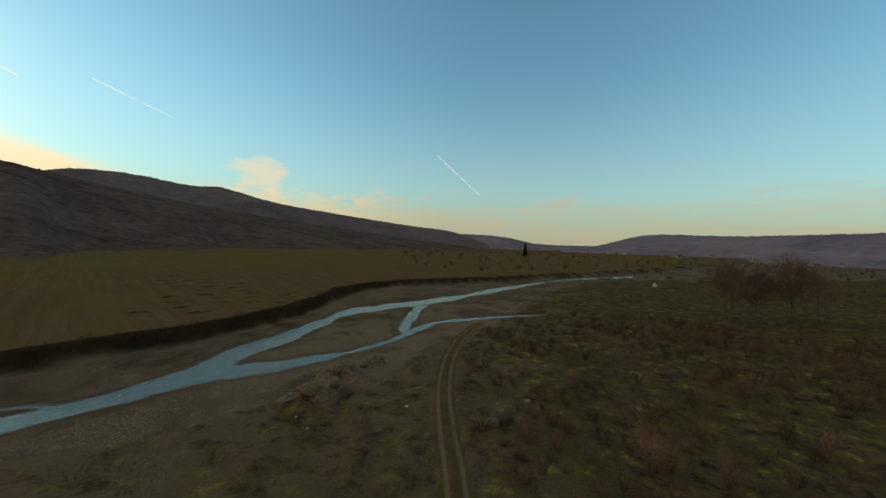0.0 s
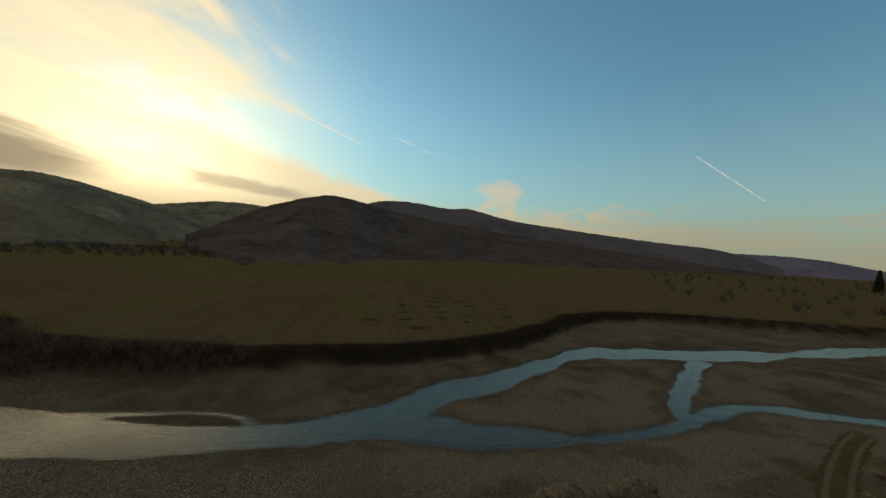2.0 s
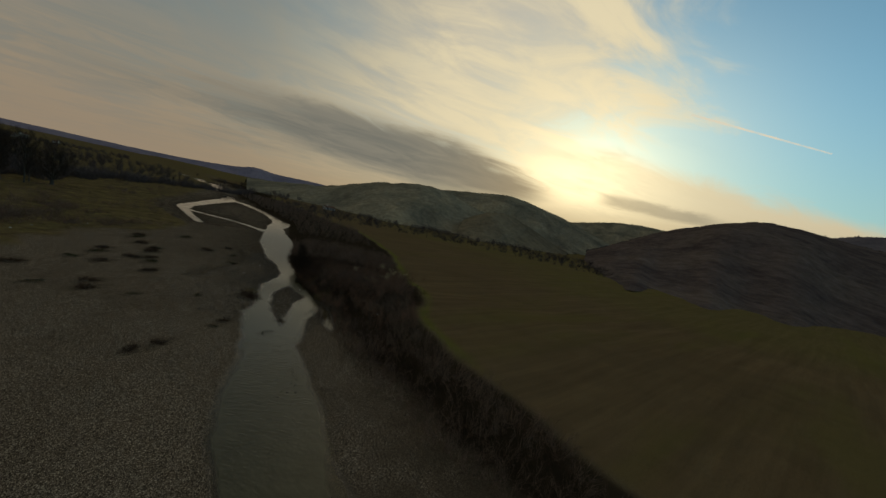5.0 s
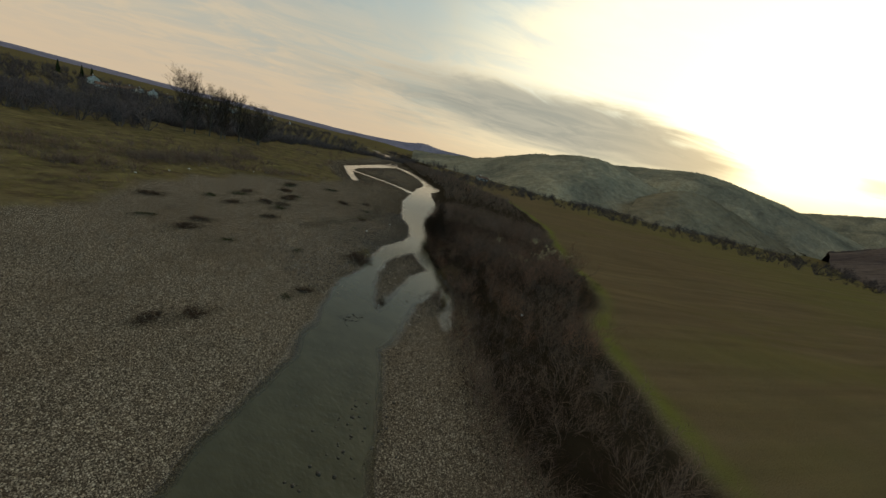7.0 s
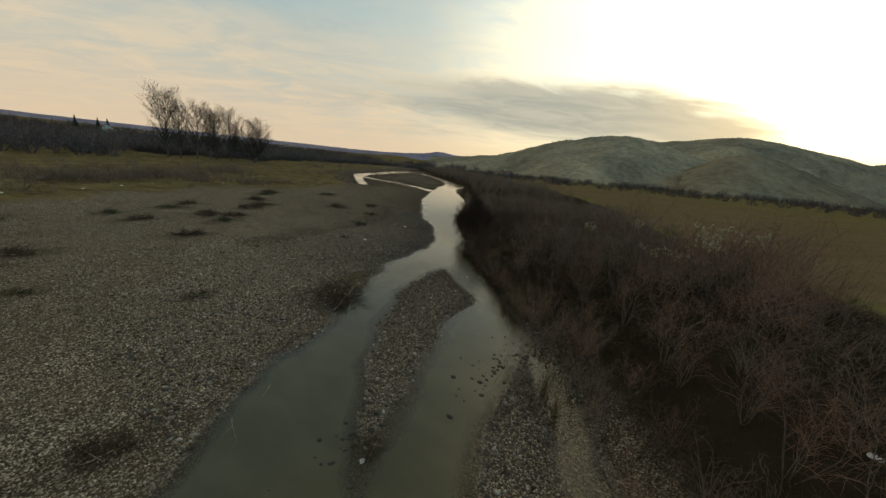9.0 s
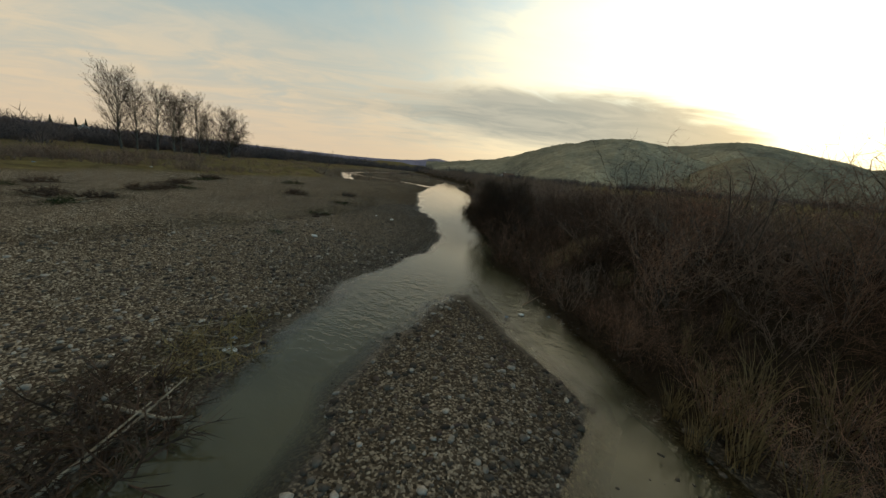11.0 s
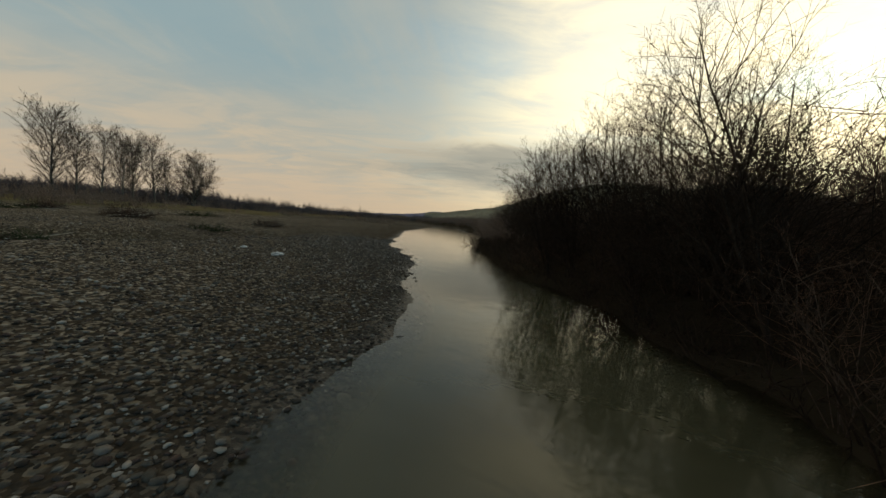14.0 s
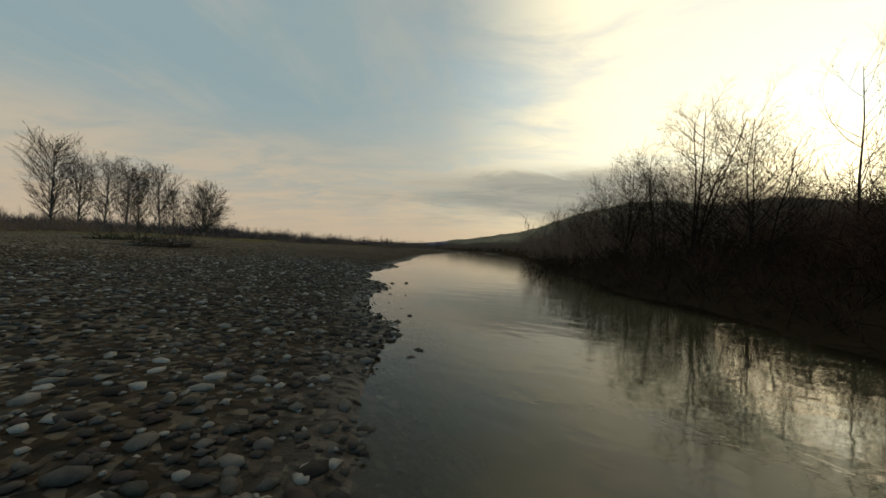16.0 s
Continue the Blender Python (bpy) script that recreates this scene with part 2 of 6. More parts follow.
STREAMS = [(MAIN, 0.55), (CREEK, 0.3), (CROSS, 0.3), (RIGHT_ARM, 0.36), (TRICKLE, 0.12), (BACKWATER, 0.12), (BRAID_A, 0.3), (BRAID_B, 0.25), (BRAID_C, 0.35), (REACH, 0.5)]

# foot of the field-side bank, and the border between gravel and the scrub on the other side
BANK = rounded([(420, 520), (180, 300), (90, 236), (22, 182), (-19, 157), (-33, 131), (-34, 104), (-35.5, 87), (-42.5, 68), (-51, 54), (-58.5, 45.5), (-68, 34), (-75, 26.5), (-84, 18.6), (-94.5, 12.4), (-100.8, 6.4), (-104.6, 1.9), (-110.2, -2.4), (-115, -5.6), (-123.5, -10.7), (-133, -16.6), (-156, -29.5), (-186, -46.5), (-207, -60), (-232, -86), (-272, -128), (-340, -195), (-420, -245), (-560, -400)])
SCRUB = rounded([(180, 235), (120, 222), (70, 178), (34, 118), (16, 86), (2, 72), (-6, 58), (-20, 42), (-33, 30), (-41, 19), (-48, 4), (-58, -14), (-69, -23), (-75, -29), (-89, -43), (-105, -49.5), (-124, -47), (-136, -55), (-152, -78), (-162, -96), (-200, -125), (-300, -190), (-420, -290)])
SWALE = rounded([(-92, -13.5), (-99, -15.0), (-105.5, -15.6), (-111, -18.2), (-116, -21.5), (-121, -26)])
TRACK = rounded([(2.0, -12), (1.4, 10), (0.9, 27), (0.3, 36), (0.3, 46), (1.4, 57), (3.6, 67), (7.3, 79.5), (10.5, 87)])


def water_edge(x, y):
    """Signed distance to the nearest waterline (negative: in the water) and that stream's depth."""
    wob = 0.45 * vnoise(x, y, 2.4, 11) + 0.22 * vnoise(x, y, 0.9, 12) + 0.5 * vnoise(x, y, 6.0, 13)
    swell = (0.42 * vnoise(x, y, 13.0, 14) + 0.28 * vnoise(x, y, 5.0, 15) + 0.24) * step(y, 44, 60)
    edge, deep = np.full(x.shape, 1e9), np.full(x.shape, 0.3)
    for line, depth in STREAMS:
        box = (x > line[:, 0].min() - 60) & (x < line[:, 0].max() + 60) & (y > line[:, 1].min() - 60) & (y < line[:, 1].max() + 60)
        if not box.any():
            continue
        d, w, _ = along_line(x[box], y[box], line)
        e = d - w - np.clip(w, 0.3, 1.6) * 0.5 * wob[box] + np.clip(w, 0.6, 4.0) * swell[box]
        old = edge[box]
        m = e < old
        edge[box] = np.where(m, e, old)
        deep[box] = np.where(m, depth, deep[box])
    return np.minimum(edge, 90), deep


# spoil heaps beside the track: x, y, radius along, radius across, turn, height
HEAPS = [(-14.2, 42.5, 3.6, 2.5, 62, 2.5), (-14.4, 48.8, 2.9, 1.9, 40, 1.9), (-10.6, 54.2, 2.2, 1.5, 10, 1.3), (-11.6, 47.0, 2.6, 1.6, -30, 0.9), (-18.2, 40.5, 2.2, 1.3, 70, 0.6)]


# where brush lies on the gravel: x, y, size, kind
BRUSH = [(-90.6, -0.7, 1.7, 0), (-91.9, -31.3, 1.1, 1), (-86.7, -29.7, 1.0, 1), (-77.0, -14.5, 1.1, 0), (-93.7, -26.3, 1.2, 0), (-93.8, -22.4, 1.1, 1), (-99.2, -28.2, 1.1, 0), (-79.5, -17.0, 1.1, 0), (-79.0, 4.0, 0.7, 0), (-69.8, 3.9, 0.8, 0), (-67.5, 3.2, 0.75, 0), (-88.9, -17.8, 1.0, 0), (-84.5, -4.9, 0.6, 1), (-76.8, 4.3, 0.6, 1), (-101.0, -29.8, 1.1, 0), (-108.7, -41.6, 1.2, 1), (-95.7, -24.7, 1.0, 0), (-110.9, -26.3, 1.2, 0), (-106.4, -16.3, 0.9, 1), (-118.5, -26.9, 1.0, 0), (-110.1, -43.1, 1.2, 0), (-105.9, -15.3, 0.6, 0), (-78.7, -28.8, 1.2, 0), (-102.5, -30.9, 1.0, 1), (-112.3, -20.9, 0.8, 1), (-100.0, -11.4, 0.45, 1), (-83.9, 9.1, 0.6, 0), (-79.0, 10.0, 0.85, 0), (-80.3, 8.9, 0.7, 1), (-92.9, -2.0, 1.05, 2), (-93.9, -2.6, 0.75, 2), (-92.3, -1.4, 0.8, 2), (-100.5, 3.9, 0.5, 1), (-104.0, -35.9, 1.2, 0), (-94.4, -33.5, 1.1, 0), (-118.9, -39.4, 1.3, 1), (-75.1, -19.5, 0.9, 1), (-78.8, -9.4, 0.6, 1), (-87.8, -25.5, 1.0, 0)]
# dark weed clumps on the field
CLUMPS = [(-53.3, 117.9), (-54.6, 99.1), (-60.6, 81.2), (-65.0, 74.2), (-58, 108), (-62, 97), (-63, 112), (-68, 101), (-70, 117), (-74, 108), (-57, 90), (-66, 88), (-73, 95), (-79, 118), (-83, 128), (-90, 132), (-99.3, 123.8), (-72, 127), (-48, 108), (-50, 92), (-85, 112), (-92.3, 128.1), (-101.7, 152.7), (-118.2, 133.3), (-104.4, 138.4), (-78.3, 119.4), (-43.9, 94.9), (-54.0, 77.6)]
SWATH = rounded([(-60, -1), (-66, -2.5), (-71.5, -4.3), (-76.4, -6.6), (-84.6, -13.9), (-93, -22)])


def terrain(x, y):
    """Height of the ground and the masks of its cover."""
    shape = np.shape(x)
    x, y = np.ravel(np.asarray(x, float)), np.ravel(np.asarray(y, float))
    edge, deep = water_edge(x, y)
    bd, _, bs = along_line(x, y, BANK)
    left = -bd * bs                                        # positive on the field side
    sd, _, ss = along_line(x, y, SCRUB)
    right = sd * ss                                        # positive on the scrub side
    wet = np.where(edge < 0, 1.0, 0.0)
    bar = 0.02 + 0.55 * (1 - np.exp(-np.maximum(edge, 0) / 7.0)) + 0.10 * fbm(x, y, 7, 21) * step(edge, 0.5, 5) + 0.25 * fbm(x, y, 26, 25) * step(edge, 2, 14)
    bar = np.maximum(bar, 0.02 + 0.012 * np.minimum(edge, 5))
    h = np.where(edge < 0, -deep * step(-edge, -0.05, 1.3) + 0.03 * vnoise(x, y, 0.8, 3), bar + 0.03 * fbm(x, y, 1.2, 23, 2) * step(edge, 0.05, 0.8))
    width = np.interp(x, (-90, -60), (7.5, 3.6))
    width = width + 1.2 * vnoise(x, y, 9, 31)
    rise = np.interp(x, (-124, -106), (1.35, 2.3)) * step(left + np.where(x < -98, 1.2, 0.0) * step(edge, 0.0, 0.6), 0, width) + 0.026 * np.clip(left - width, 0, 260) + 0.10 * fbm(x, y, 11, 33) * step(left, 0, 6)
    h = h + np.where(edge > -0.3, rise, 0) 
    near_heaps = np.exp(-(((x + 13) / 9.0) ** 2 + ((y - 49) / 9.0) ** 2))
    scrubby = step(right - 9 * near_heaps + 1.8 * vnoise(x, y, 5, 41) + 0.9 * vnoise(x, y, 1.7, 42) + step(y, 10, 30) * 4.0 * vnoise(x, y, 9, 45), -1.2, 1.6)
    rough = np.exp(-(((x + 16) / 22) ** 2 + ((y - 38) / 26) ** 2))
    bare = step(vnoise(x, y, 4.5, 46) + 0.6 * vnoise(x, y, 1.5, 47), 0.0, 0.7) * np.clip(np.exp(-np.maximum(right, 0) / 16) * step(y, 8, 20), 0, 1)
    h = h + rough * step(edge, 1, 6) * (0.42 * np.abs(vnoise(x, y, 4.0, 48)) + 0.22 * vnoise(x, y, 1.9, 49))
    h = h + scrubby * (0.35 + 0.22 * fbm(x, y, 14, 43) + 0.10 * fbm(x, y, 3, 44)) * step(edge, 0, 3)
    h = h + 0.0065 * np.clip(right - 30, 0, 900)
    for hx, hy, ra, rb, turn, top in HEAPS:
        c, s = math.cos(radians(turn)), math.sin(radians(turn))
        px, py = ((x - hx) * c + (y - hy) * s) / ra, (-(x - hx) * s + (y - hy) * c) / rb
        r = np.hypot(px, py) + 0.22 * vnoise(x, y, 1.5, 51) + 0.12 * vnoise(x, y, 0.6, 52)
        h = h + 0.25 * top * (1 - step(r, 0.3, 1.5)) * step(edge, 0.1, 1.2)
    wd, _, _ = along_line(x, y, SWALE)
    h = h - 0.22 * (1 - step(wd + 0.5 * vnoise(x, y, 2, 63), 0.2, 1.5)) * step(edge, 1, 4)
    td, _, _ = along_line(x, y, TRACK)
    track = 1 - step(td + 0.15 * vnoise(x, y, 1.1, 61), 0.95, 1.5)
    h = h - track * 0.10 + 0.10 * np.exp(-((td - 0.05) / 0.35) ** 2) * track
    reach = thicket_reach(x)
    field = step(left + 0.9 * vnoise(x, y, 6, 71), reach, reach + 2.2)
    glade = 1 - step(np.hypot((x + 108.8) / 2.7, (y - 2.5 + 0.35 * (x + 108.8)) / 1.1) + 0.2 * vnoise(x, y, 1.5, 74), 0.7, 1.15)
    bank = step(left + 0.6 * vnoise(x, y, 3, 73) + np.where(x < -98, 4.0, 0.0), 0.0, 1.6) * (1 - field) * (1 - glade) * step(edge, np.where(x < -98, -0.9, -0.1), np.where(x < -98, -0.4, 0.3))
    heap = np.zeros(x.shape)
    for hx, hy, ra, rb, turn, top in HEAPS:
        heap = np.maximum(heap, 1 - step(np.hypot(x - hx, y - hy) / max(ra, rb), 0.6, 1.15))
    sw, _, _ = along_line(x, y, SWATH)
    swath = 1 - step(sw + 1.6 * vnoise(x, y, 4, 83), 1.2, 4.2)
    # the ground colour is darker around each brush heap
    dark_patch = np.zeros(x.shape)
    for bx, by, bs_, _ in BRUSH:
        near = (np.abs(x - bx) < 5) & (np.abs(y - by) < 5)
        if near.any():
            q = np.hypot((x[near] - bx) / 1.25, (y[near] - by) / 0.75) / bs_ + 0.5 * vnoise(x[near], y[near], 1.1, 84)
            dark_patch[near] = np.maximum(dark_patch[near], 1 - step(q, 0.9, 2.1))
    # likewise darker, in long patches, around the weed clumps on the field
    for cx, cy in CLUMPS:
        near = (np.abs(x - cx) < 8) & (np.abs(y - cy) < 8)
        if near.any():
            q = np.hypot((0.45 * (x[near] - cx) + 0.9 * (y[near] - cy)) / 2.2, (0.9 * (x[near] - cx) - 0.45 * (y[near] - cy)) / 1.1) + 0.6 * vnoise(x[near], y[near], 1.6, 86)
            dark_patch[near] = np.maximum(dark_patch[near], 1 - step(q, 0.5, 1.2))
    # dark band along the swale: shadow of the gravel step, put into the colour
    for line, w in ((SWALE, 1.3),):
        dark_patch = np.maximum(dark_patch, 0.8 * (1 - step(wd + 0.8 * vnoise(x, y, 2.2, 85), 0.4, w + 0.6)))
    dark_patch = np.maximum(dark_patch, 0.75 * step(fbm(x, y, 9, 87) + 0.35 * vnoise(x, y, 1.6, 88), 0.22, 0.55) * step(y, 30, 46) * step(edge, 0.2, 1.6) * (1 - field))
    silt = (0.45 + 0.55 * step(y, 20, 34)) * step(fbm(x, y, 13, 81) + 0.55 * np.exp(-np.maximum(edge, 0) / 1.0) + 1.1 * heap + 0.9 * swath + 0.55 * step(y, 25, 50), 0.30, 0.95)
    masks = {"scrub": np.maximum(scrubby * (1 - 0.85 * bare), 0.45 * glade), "dark_patch": dark_patch * step(edge, -0.4, 0.2), "field": field, "bank": bank, "track": track, "silt": silt, "meadow": step(-x, 48, 66), "sandy": step(y, 36, 56) * step(edge, 0.2, 1.5) * step(0.7 * vnoise(x, y, 11, 91) + 0.5 * vnoise(x, y, 3.5, 92) + 0.25 * vnoise(x, y, 1.3, 93) + 0.9 * np.exp(-(((x - 2) / 30) ** 2 + ((y - 72) / 34) ** 2)), 0.1, 0.75), "damp": np.exp(-np.maximum(edge, 0) / 0.5), "poor": np.exp(-np.maximum(right, 0) / 24) * step(y, 4, 16) * (x < 12), "cobbled": np.maximum(np.exp(-np.maximum(edge, 0) / 5.0) * step(-x, 78, 104), np.exp(-np.maximum(edge, 0) / 14.0) * step(-x, 98, 114)), "verge": np.clip(field * (1 - step(left + 0.6 * vnoise(x, y, 8, 75), reach + 1.6, reach + 3.6)) * step(-x, 74, 86) + field * step(left + 14 * vnoise(x, y, 30, 76), 70, 120) * np.where(x < -95, 0.25, 0.08), 0, 1)}
    return h.reshape(shape), {k: v.reshape(shape) for k, v in masks.items()}, edge.reshape(shape)


def thicket_reach(x):
    """How far from the foot of the bank the bushes reach before the field begins."""
    return np.interp(x, (-160, -130, -110, -94, -84, -74, -55), (31, 25, 18.5, 11.5, 9.3, 7.6, 4.6))


SHEET = {}


def height(x, y):
    """Height of the finished ground sheet."""
    x, y = np.atleast_1d(np.asarray(x, float)), np.atleast_1d(np.asarray(y, float))
    xs, ys, h = SHEET["x"], SHEET["y"], SHEET["h"]
    i, j = np.clip(np.searchsorted(xs, x) - 1, 0, len(xs) - 2), np.clip(np.searchsorted(ys, y) - 1, 0, len(ys) - 2)
    u, v = (x - xs[i]) / (xs[i + 1] - xs[i]), (y - ys[j]) / (ys[j + 1] - ys[j])
    return (h[j, i] * (1 - u) + h[j, i + 1] * u) * (1 - v) + (h[j + 1, i] * (1 - u) + h[j + 1, i + 1] * u) * v


# ---------------------------------------------------------------- materials
def material(name, build, rough=0.9, spec=0.25):
    mat = bpy.data.materials.new(name)
    mat.use_nodes = True
    n = Nodes(mat.node_tree)
    shader = n.add("ShaderNodeBsdfPrincipled")
    shader.inputs["Roughness"].default_value = rough
    shader.inputs["Specular IOR Level"].default_value = spec
    n.add("ShaderNodeOutputMaterial", ins={"Surface": shader.outputs[0]})
    build(n, shader)
    return mat


def place_of(n):
    return n.add("ShaderNodeTexCoord").outputs["Object"]


def bump(n, shader, level, strength, distance):
    b = n.add("ShaderNodeBump", ins={"Height": level, "Strength": strength, "Distance": distance})
    n.feed(shader.inputs["Normal"], b.outputs[0])


def mask(n, name):
    return n.add("ShaderNodeAttribute", attribute_name=name).outputs["Fac"]


def build_ground(n, s):
    p = place_of(n)
    big, mid, fine = n.noise(p, 0.045, 4), n.noise(p, 0.35, 5), n.noise(p, 4.5, 6, 0.65)
    grit = n.noise(p, 22.0, 4, 0.7)
    # gravel: stones of two sizes in sandy silt
    v1 = n.add("ShaderNodeTexVoronoi", ins={"Vector": n.vec("ADD", p, n.vec("MULTIPLY", n.noise(p, 3.0, 2, 0.5, 0, True), (0.2, 0.2, 0.2))), "Scale": 12.0})
    v2 = n.add("ShaderNodeTexVoronoi", ins={"Vector": p, "Scale": 25.0})
    tone1 = n.ramp(n.add("ShaderNodeSeparateXYZ", ins={"Vector": v1.outputs["Color"]}).outputs[0], [(0.0, (0.022, 0.018, 0.014)), (0.40, (0.068, 0.051, 0.037)), (0.70, (0.142, 0.110, 0.081)), (0.93, (0.50, 0.42, 0.32))])
    tone2 = n.ramp(n.add("ShaderNodeSeparateXYZ", ins={"Vector": v2.outputs["Color"]}).outputs[1], [(0.0, (0.030, 0.023, 0.016)), (0.55, (0.088, 0.066, 0.047)), (1.0, (0.37, 0.30, 0.225))])
    stones = n.mix(n.span(v1.outputs["Distance"], 0.30, 0.52), tone1, tone2)
    sand = n.mix(fine, (0.050, 0.036, 0.024), (0.118, 0.088, 0.060))
    stones = n.mix(n.math("MULTIPLY", mask(n, "cobbled"), 0.85), stones, n.mix(0.78, tone2, n.mix(fine, (0.018, 0.015, 0.011), (0.046, 0.038, 0.029))))
    silt = n.math("MULTIPLY", mask(n, "silt"), n.span(mid, 0.3, 0.6))
    gravel = n.mix(n.math("MULTIPLY", silt, 0.7), stones, sand)
    gravel = n.mix(n.span(big, 0.4, 0.65, (0.0, 0.2)), gravel, (0.056, 0.043, 0.030))
    gravel = n.mix(n.math("MULTIPLY", mask(n, "sandy"), 0.85), gravel, n.mix(n.span(fine, 0.3, 0.7), (0.105, 0.080, 0.057), (0.230, 0.180, 0.130)))
    gravel = n.mix(n.math("MULTIPLY", mask(n, "damp"), 0.55), gravel, n.mix(1.0, gravel, (0.38, 0.37, 0.33), "MULTIPLY"))
    gravel = n.mix(n.math("MULTIPLY", mask(n, "dark_patch"), n.span(fine, 0.25, 0.6, (0.75, 0.35))), gravel, n.mix(n.span(mid, 0.4, 0.6), (0.024, 0.018, 0.012), (0.029, 0.027, 0.014)))
    # rough pasture: straw, moss green, rust brown
    turf = n.ramp(n.noise(p, 0.55, 6, 0.66, 0.4), [(0.30, (0.020, 0.015, 0.012)), (0.42, (0.062, 0.044, 0.031)), (0.50, (0.092, 0.064, 0.042)), (0.58, (0.100, 0.086, 0.031)), (0.72, (0.290, 0.235, 0.092))])
    turf = n.mix(n.span(n.noise(p, 0.13, 4, 0.6), 0.42, 0.62, (0.0, 0.6)), turf, n.mix(fine, (0.036, 0.034, 0.014), (0.092, 0.080, 0.030)))
    turf = n.mix(0.5, turf, n.mix(1.0, turf, n.ramp(fine, [(0.2, (0.45, 0.45, 0.45)), (0.8, (1.6, 1.6, 1.6))]), "MULTIPLY"))
    turf = n.mix(n.math("MULTIPLY", mask(n, "meadow"), 0.55), turf, n.mix(n.span(n.noise(p, 0.25, 6, 0.7, 0.5), 0.3, 0.7), (0.060, 0.045, 0.025), (0.215, 0.165, 0.075)))
    tan = n.mix(fine, (0.075, 0.056, 0.038), (0.190, 0.146, 0.100))
    turf = n.mix(n.math("MULTIPLY", mask(n, "poor"), n.span(n.noise(p, 0.28, 6, 0.7, 0.6), 0.42, 0.54, (0.0, 0.95))), turf, tan)
    # ploughed field with green strips of winter crop
    rows = n.vec("MULTIPLY", n.vec("ADD", p, (0, 0, 0)), (1, 1, 0))
    turned = n.add("ShaderNodeMapping", vector_type="TEXTURE", ins={"Vector": rows, "Rotation": (0, 0, radians(136)), "Scale": (80, 13, 1)}).outputs[0]
    strips = n.noise(turned, 1.0, 4, 0.6, 0.2)
    earth = n.mix(n.noise(turned, 5.0, 5, 0.6), (0.092, 0.064, 0.036), (0.158, 0.112, 0.062))
    crop = n.mix(fine, (0.088, 0.074, 0.028), (0.142, 0.115, 0.045))
    furrows = n.add("ShaderNodeMapping", vector_type="TEXTURE", ins={"Vector": rows, "Rotation": (0, 0, radians(136)), "Scale": (45, 2.2, 1)}).outputs[0]
    earth = n.mix(n.span(n.noise(furrows, 1.0, 5, 0.65, 0.15), 0.3, 0.7), n.mix(1.0, earth, (0.84, 0.84, 0.84), "MULTIPLY"), n.mix(1.0, earth, (1.14, 1.13, 1.1), "MULTIPLY"))
    tilled = n.mix(n.span(strips, 0.48, 0.68, (0.0, 0.7)), earth, crop)
    tilled = n.mix(n.span(big, 0.45, 0.7, (0.0, 0.5)), tilled, (0.104, 0.074, 0.041))
    tilled = n.mix(n.math("MULTIPLY", mask(n, "verge"), 0.85), tilled, n.mix(fine, (0.080, 0.092, 0.016), (0.150, 0.158, 0.034)))
    tilled = n.mix(n.math("MULTIPLY", mask(n, "dark_patch"), 0.85), tilled, n.mix(fine, (0.014, 0.011, 0.006), (0.034, 0.025, 0.014)))
    dirt = n.mix(fine, (0.085, 0.060, 0.038), (0.155, 0.113, 0.076))
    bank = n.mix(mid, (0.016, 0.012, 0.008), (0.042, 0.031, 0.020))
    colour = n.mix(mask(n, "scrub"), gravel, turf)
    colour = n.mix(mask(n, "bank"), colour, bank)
    colour = n.mix(mask(n, "field"), colour, tilled)
    colour = n.mix(n.math("MULTIPLY", mask(n, "track"), n.span(mid, 0.25, 0.5, (0.55, 1.0))), colour, dirt)
    n.feed(s.inputs["Base Color"], colour)
    relief = n.math("ADD", n.math("MULTIPLY", n.span(v1.outputs["Distance"], 0.0, 0.55, (1.0, 0.0)), 0.7), n.math("MULTIPLY", fine, 0.6))
    relief = n.math("ADD", relief, n.math("MULTIPLY", grit, 0.25))
    bump(n, s, relief, 0.8, 0.06)
    n.feed(s.inputs["Roughness"], n.span(mask(n, "damp"), 0.2, 1.0, (0.95, 0.5)))
    n.feed(s.inputs["Specular IOR Level"], n.math("MULTIPLY", n.span(mask(n, "damp"), 0.3, 1.0, (0.0, 0.25)), n.math("SUBTRACT", 1.0, mask(n, "bank"))))


def build_ruts(n, s):
    p = place_of(n)
    fine, mid = n.noise(p, 5.0, 6, 0.65), n.noise(p, 0.8, 4)
    worn = n.mix(fine, (0.105, 0.077, 0.051), (0.190, 0.143, 0.098))
    rest = n.mix(n.span(mid, 0.4, 0.6), n.mix(fine, (0.070, 0.050, 0.030), (0.125, 0.092, 0.058)), n.mix(fine, (0.060, 0.048, 0.020), (0.100, 0.078, 0.036)))
    n.feed(s.inputs["Base Color"], n.mix(n.span(n.math("ADD", mask(n, "rut"), n.math("MULTIPLY", n.math("SUBTRACT", fine, 0.5), 0.7)), 0.25, 0.75), rest, worn))
    bump(n, s, fine, 0.8, 0.06)


RUTS = material("rutted dirt", build_ruts, 0.95, 0.0)
GROUND = material("valley ground", build_ground, 0.95, 0.04)


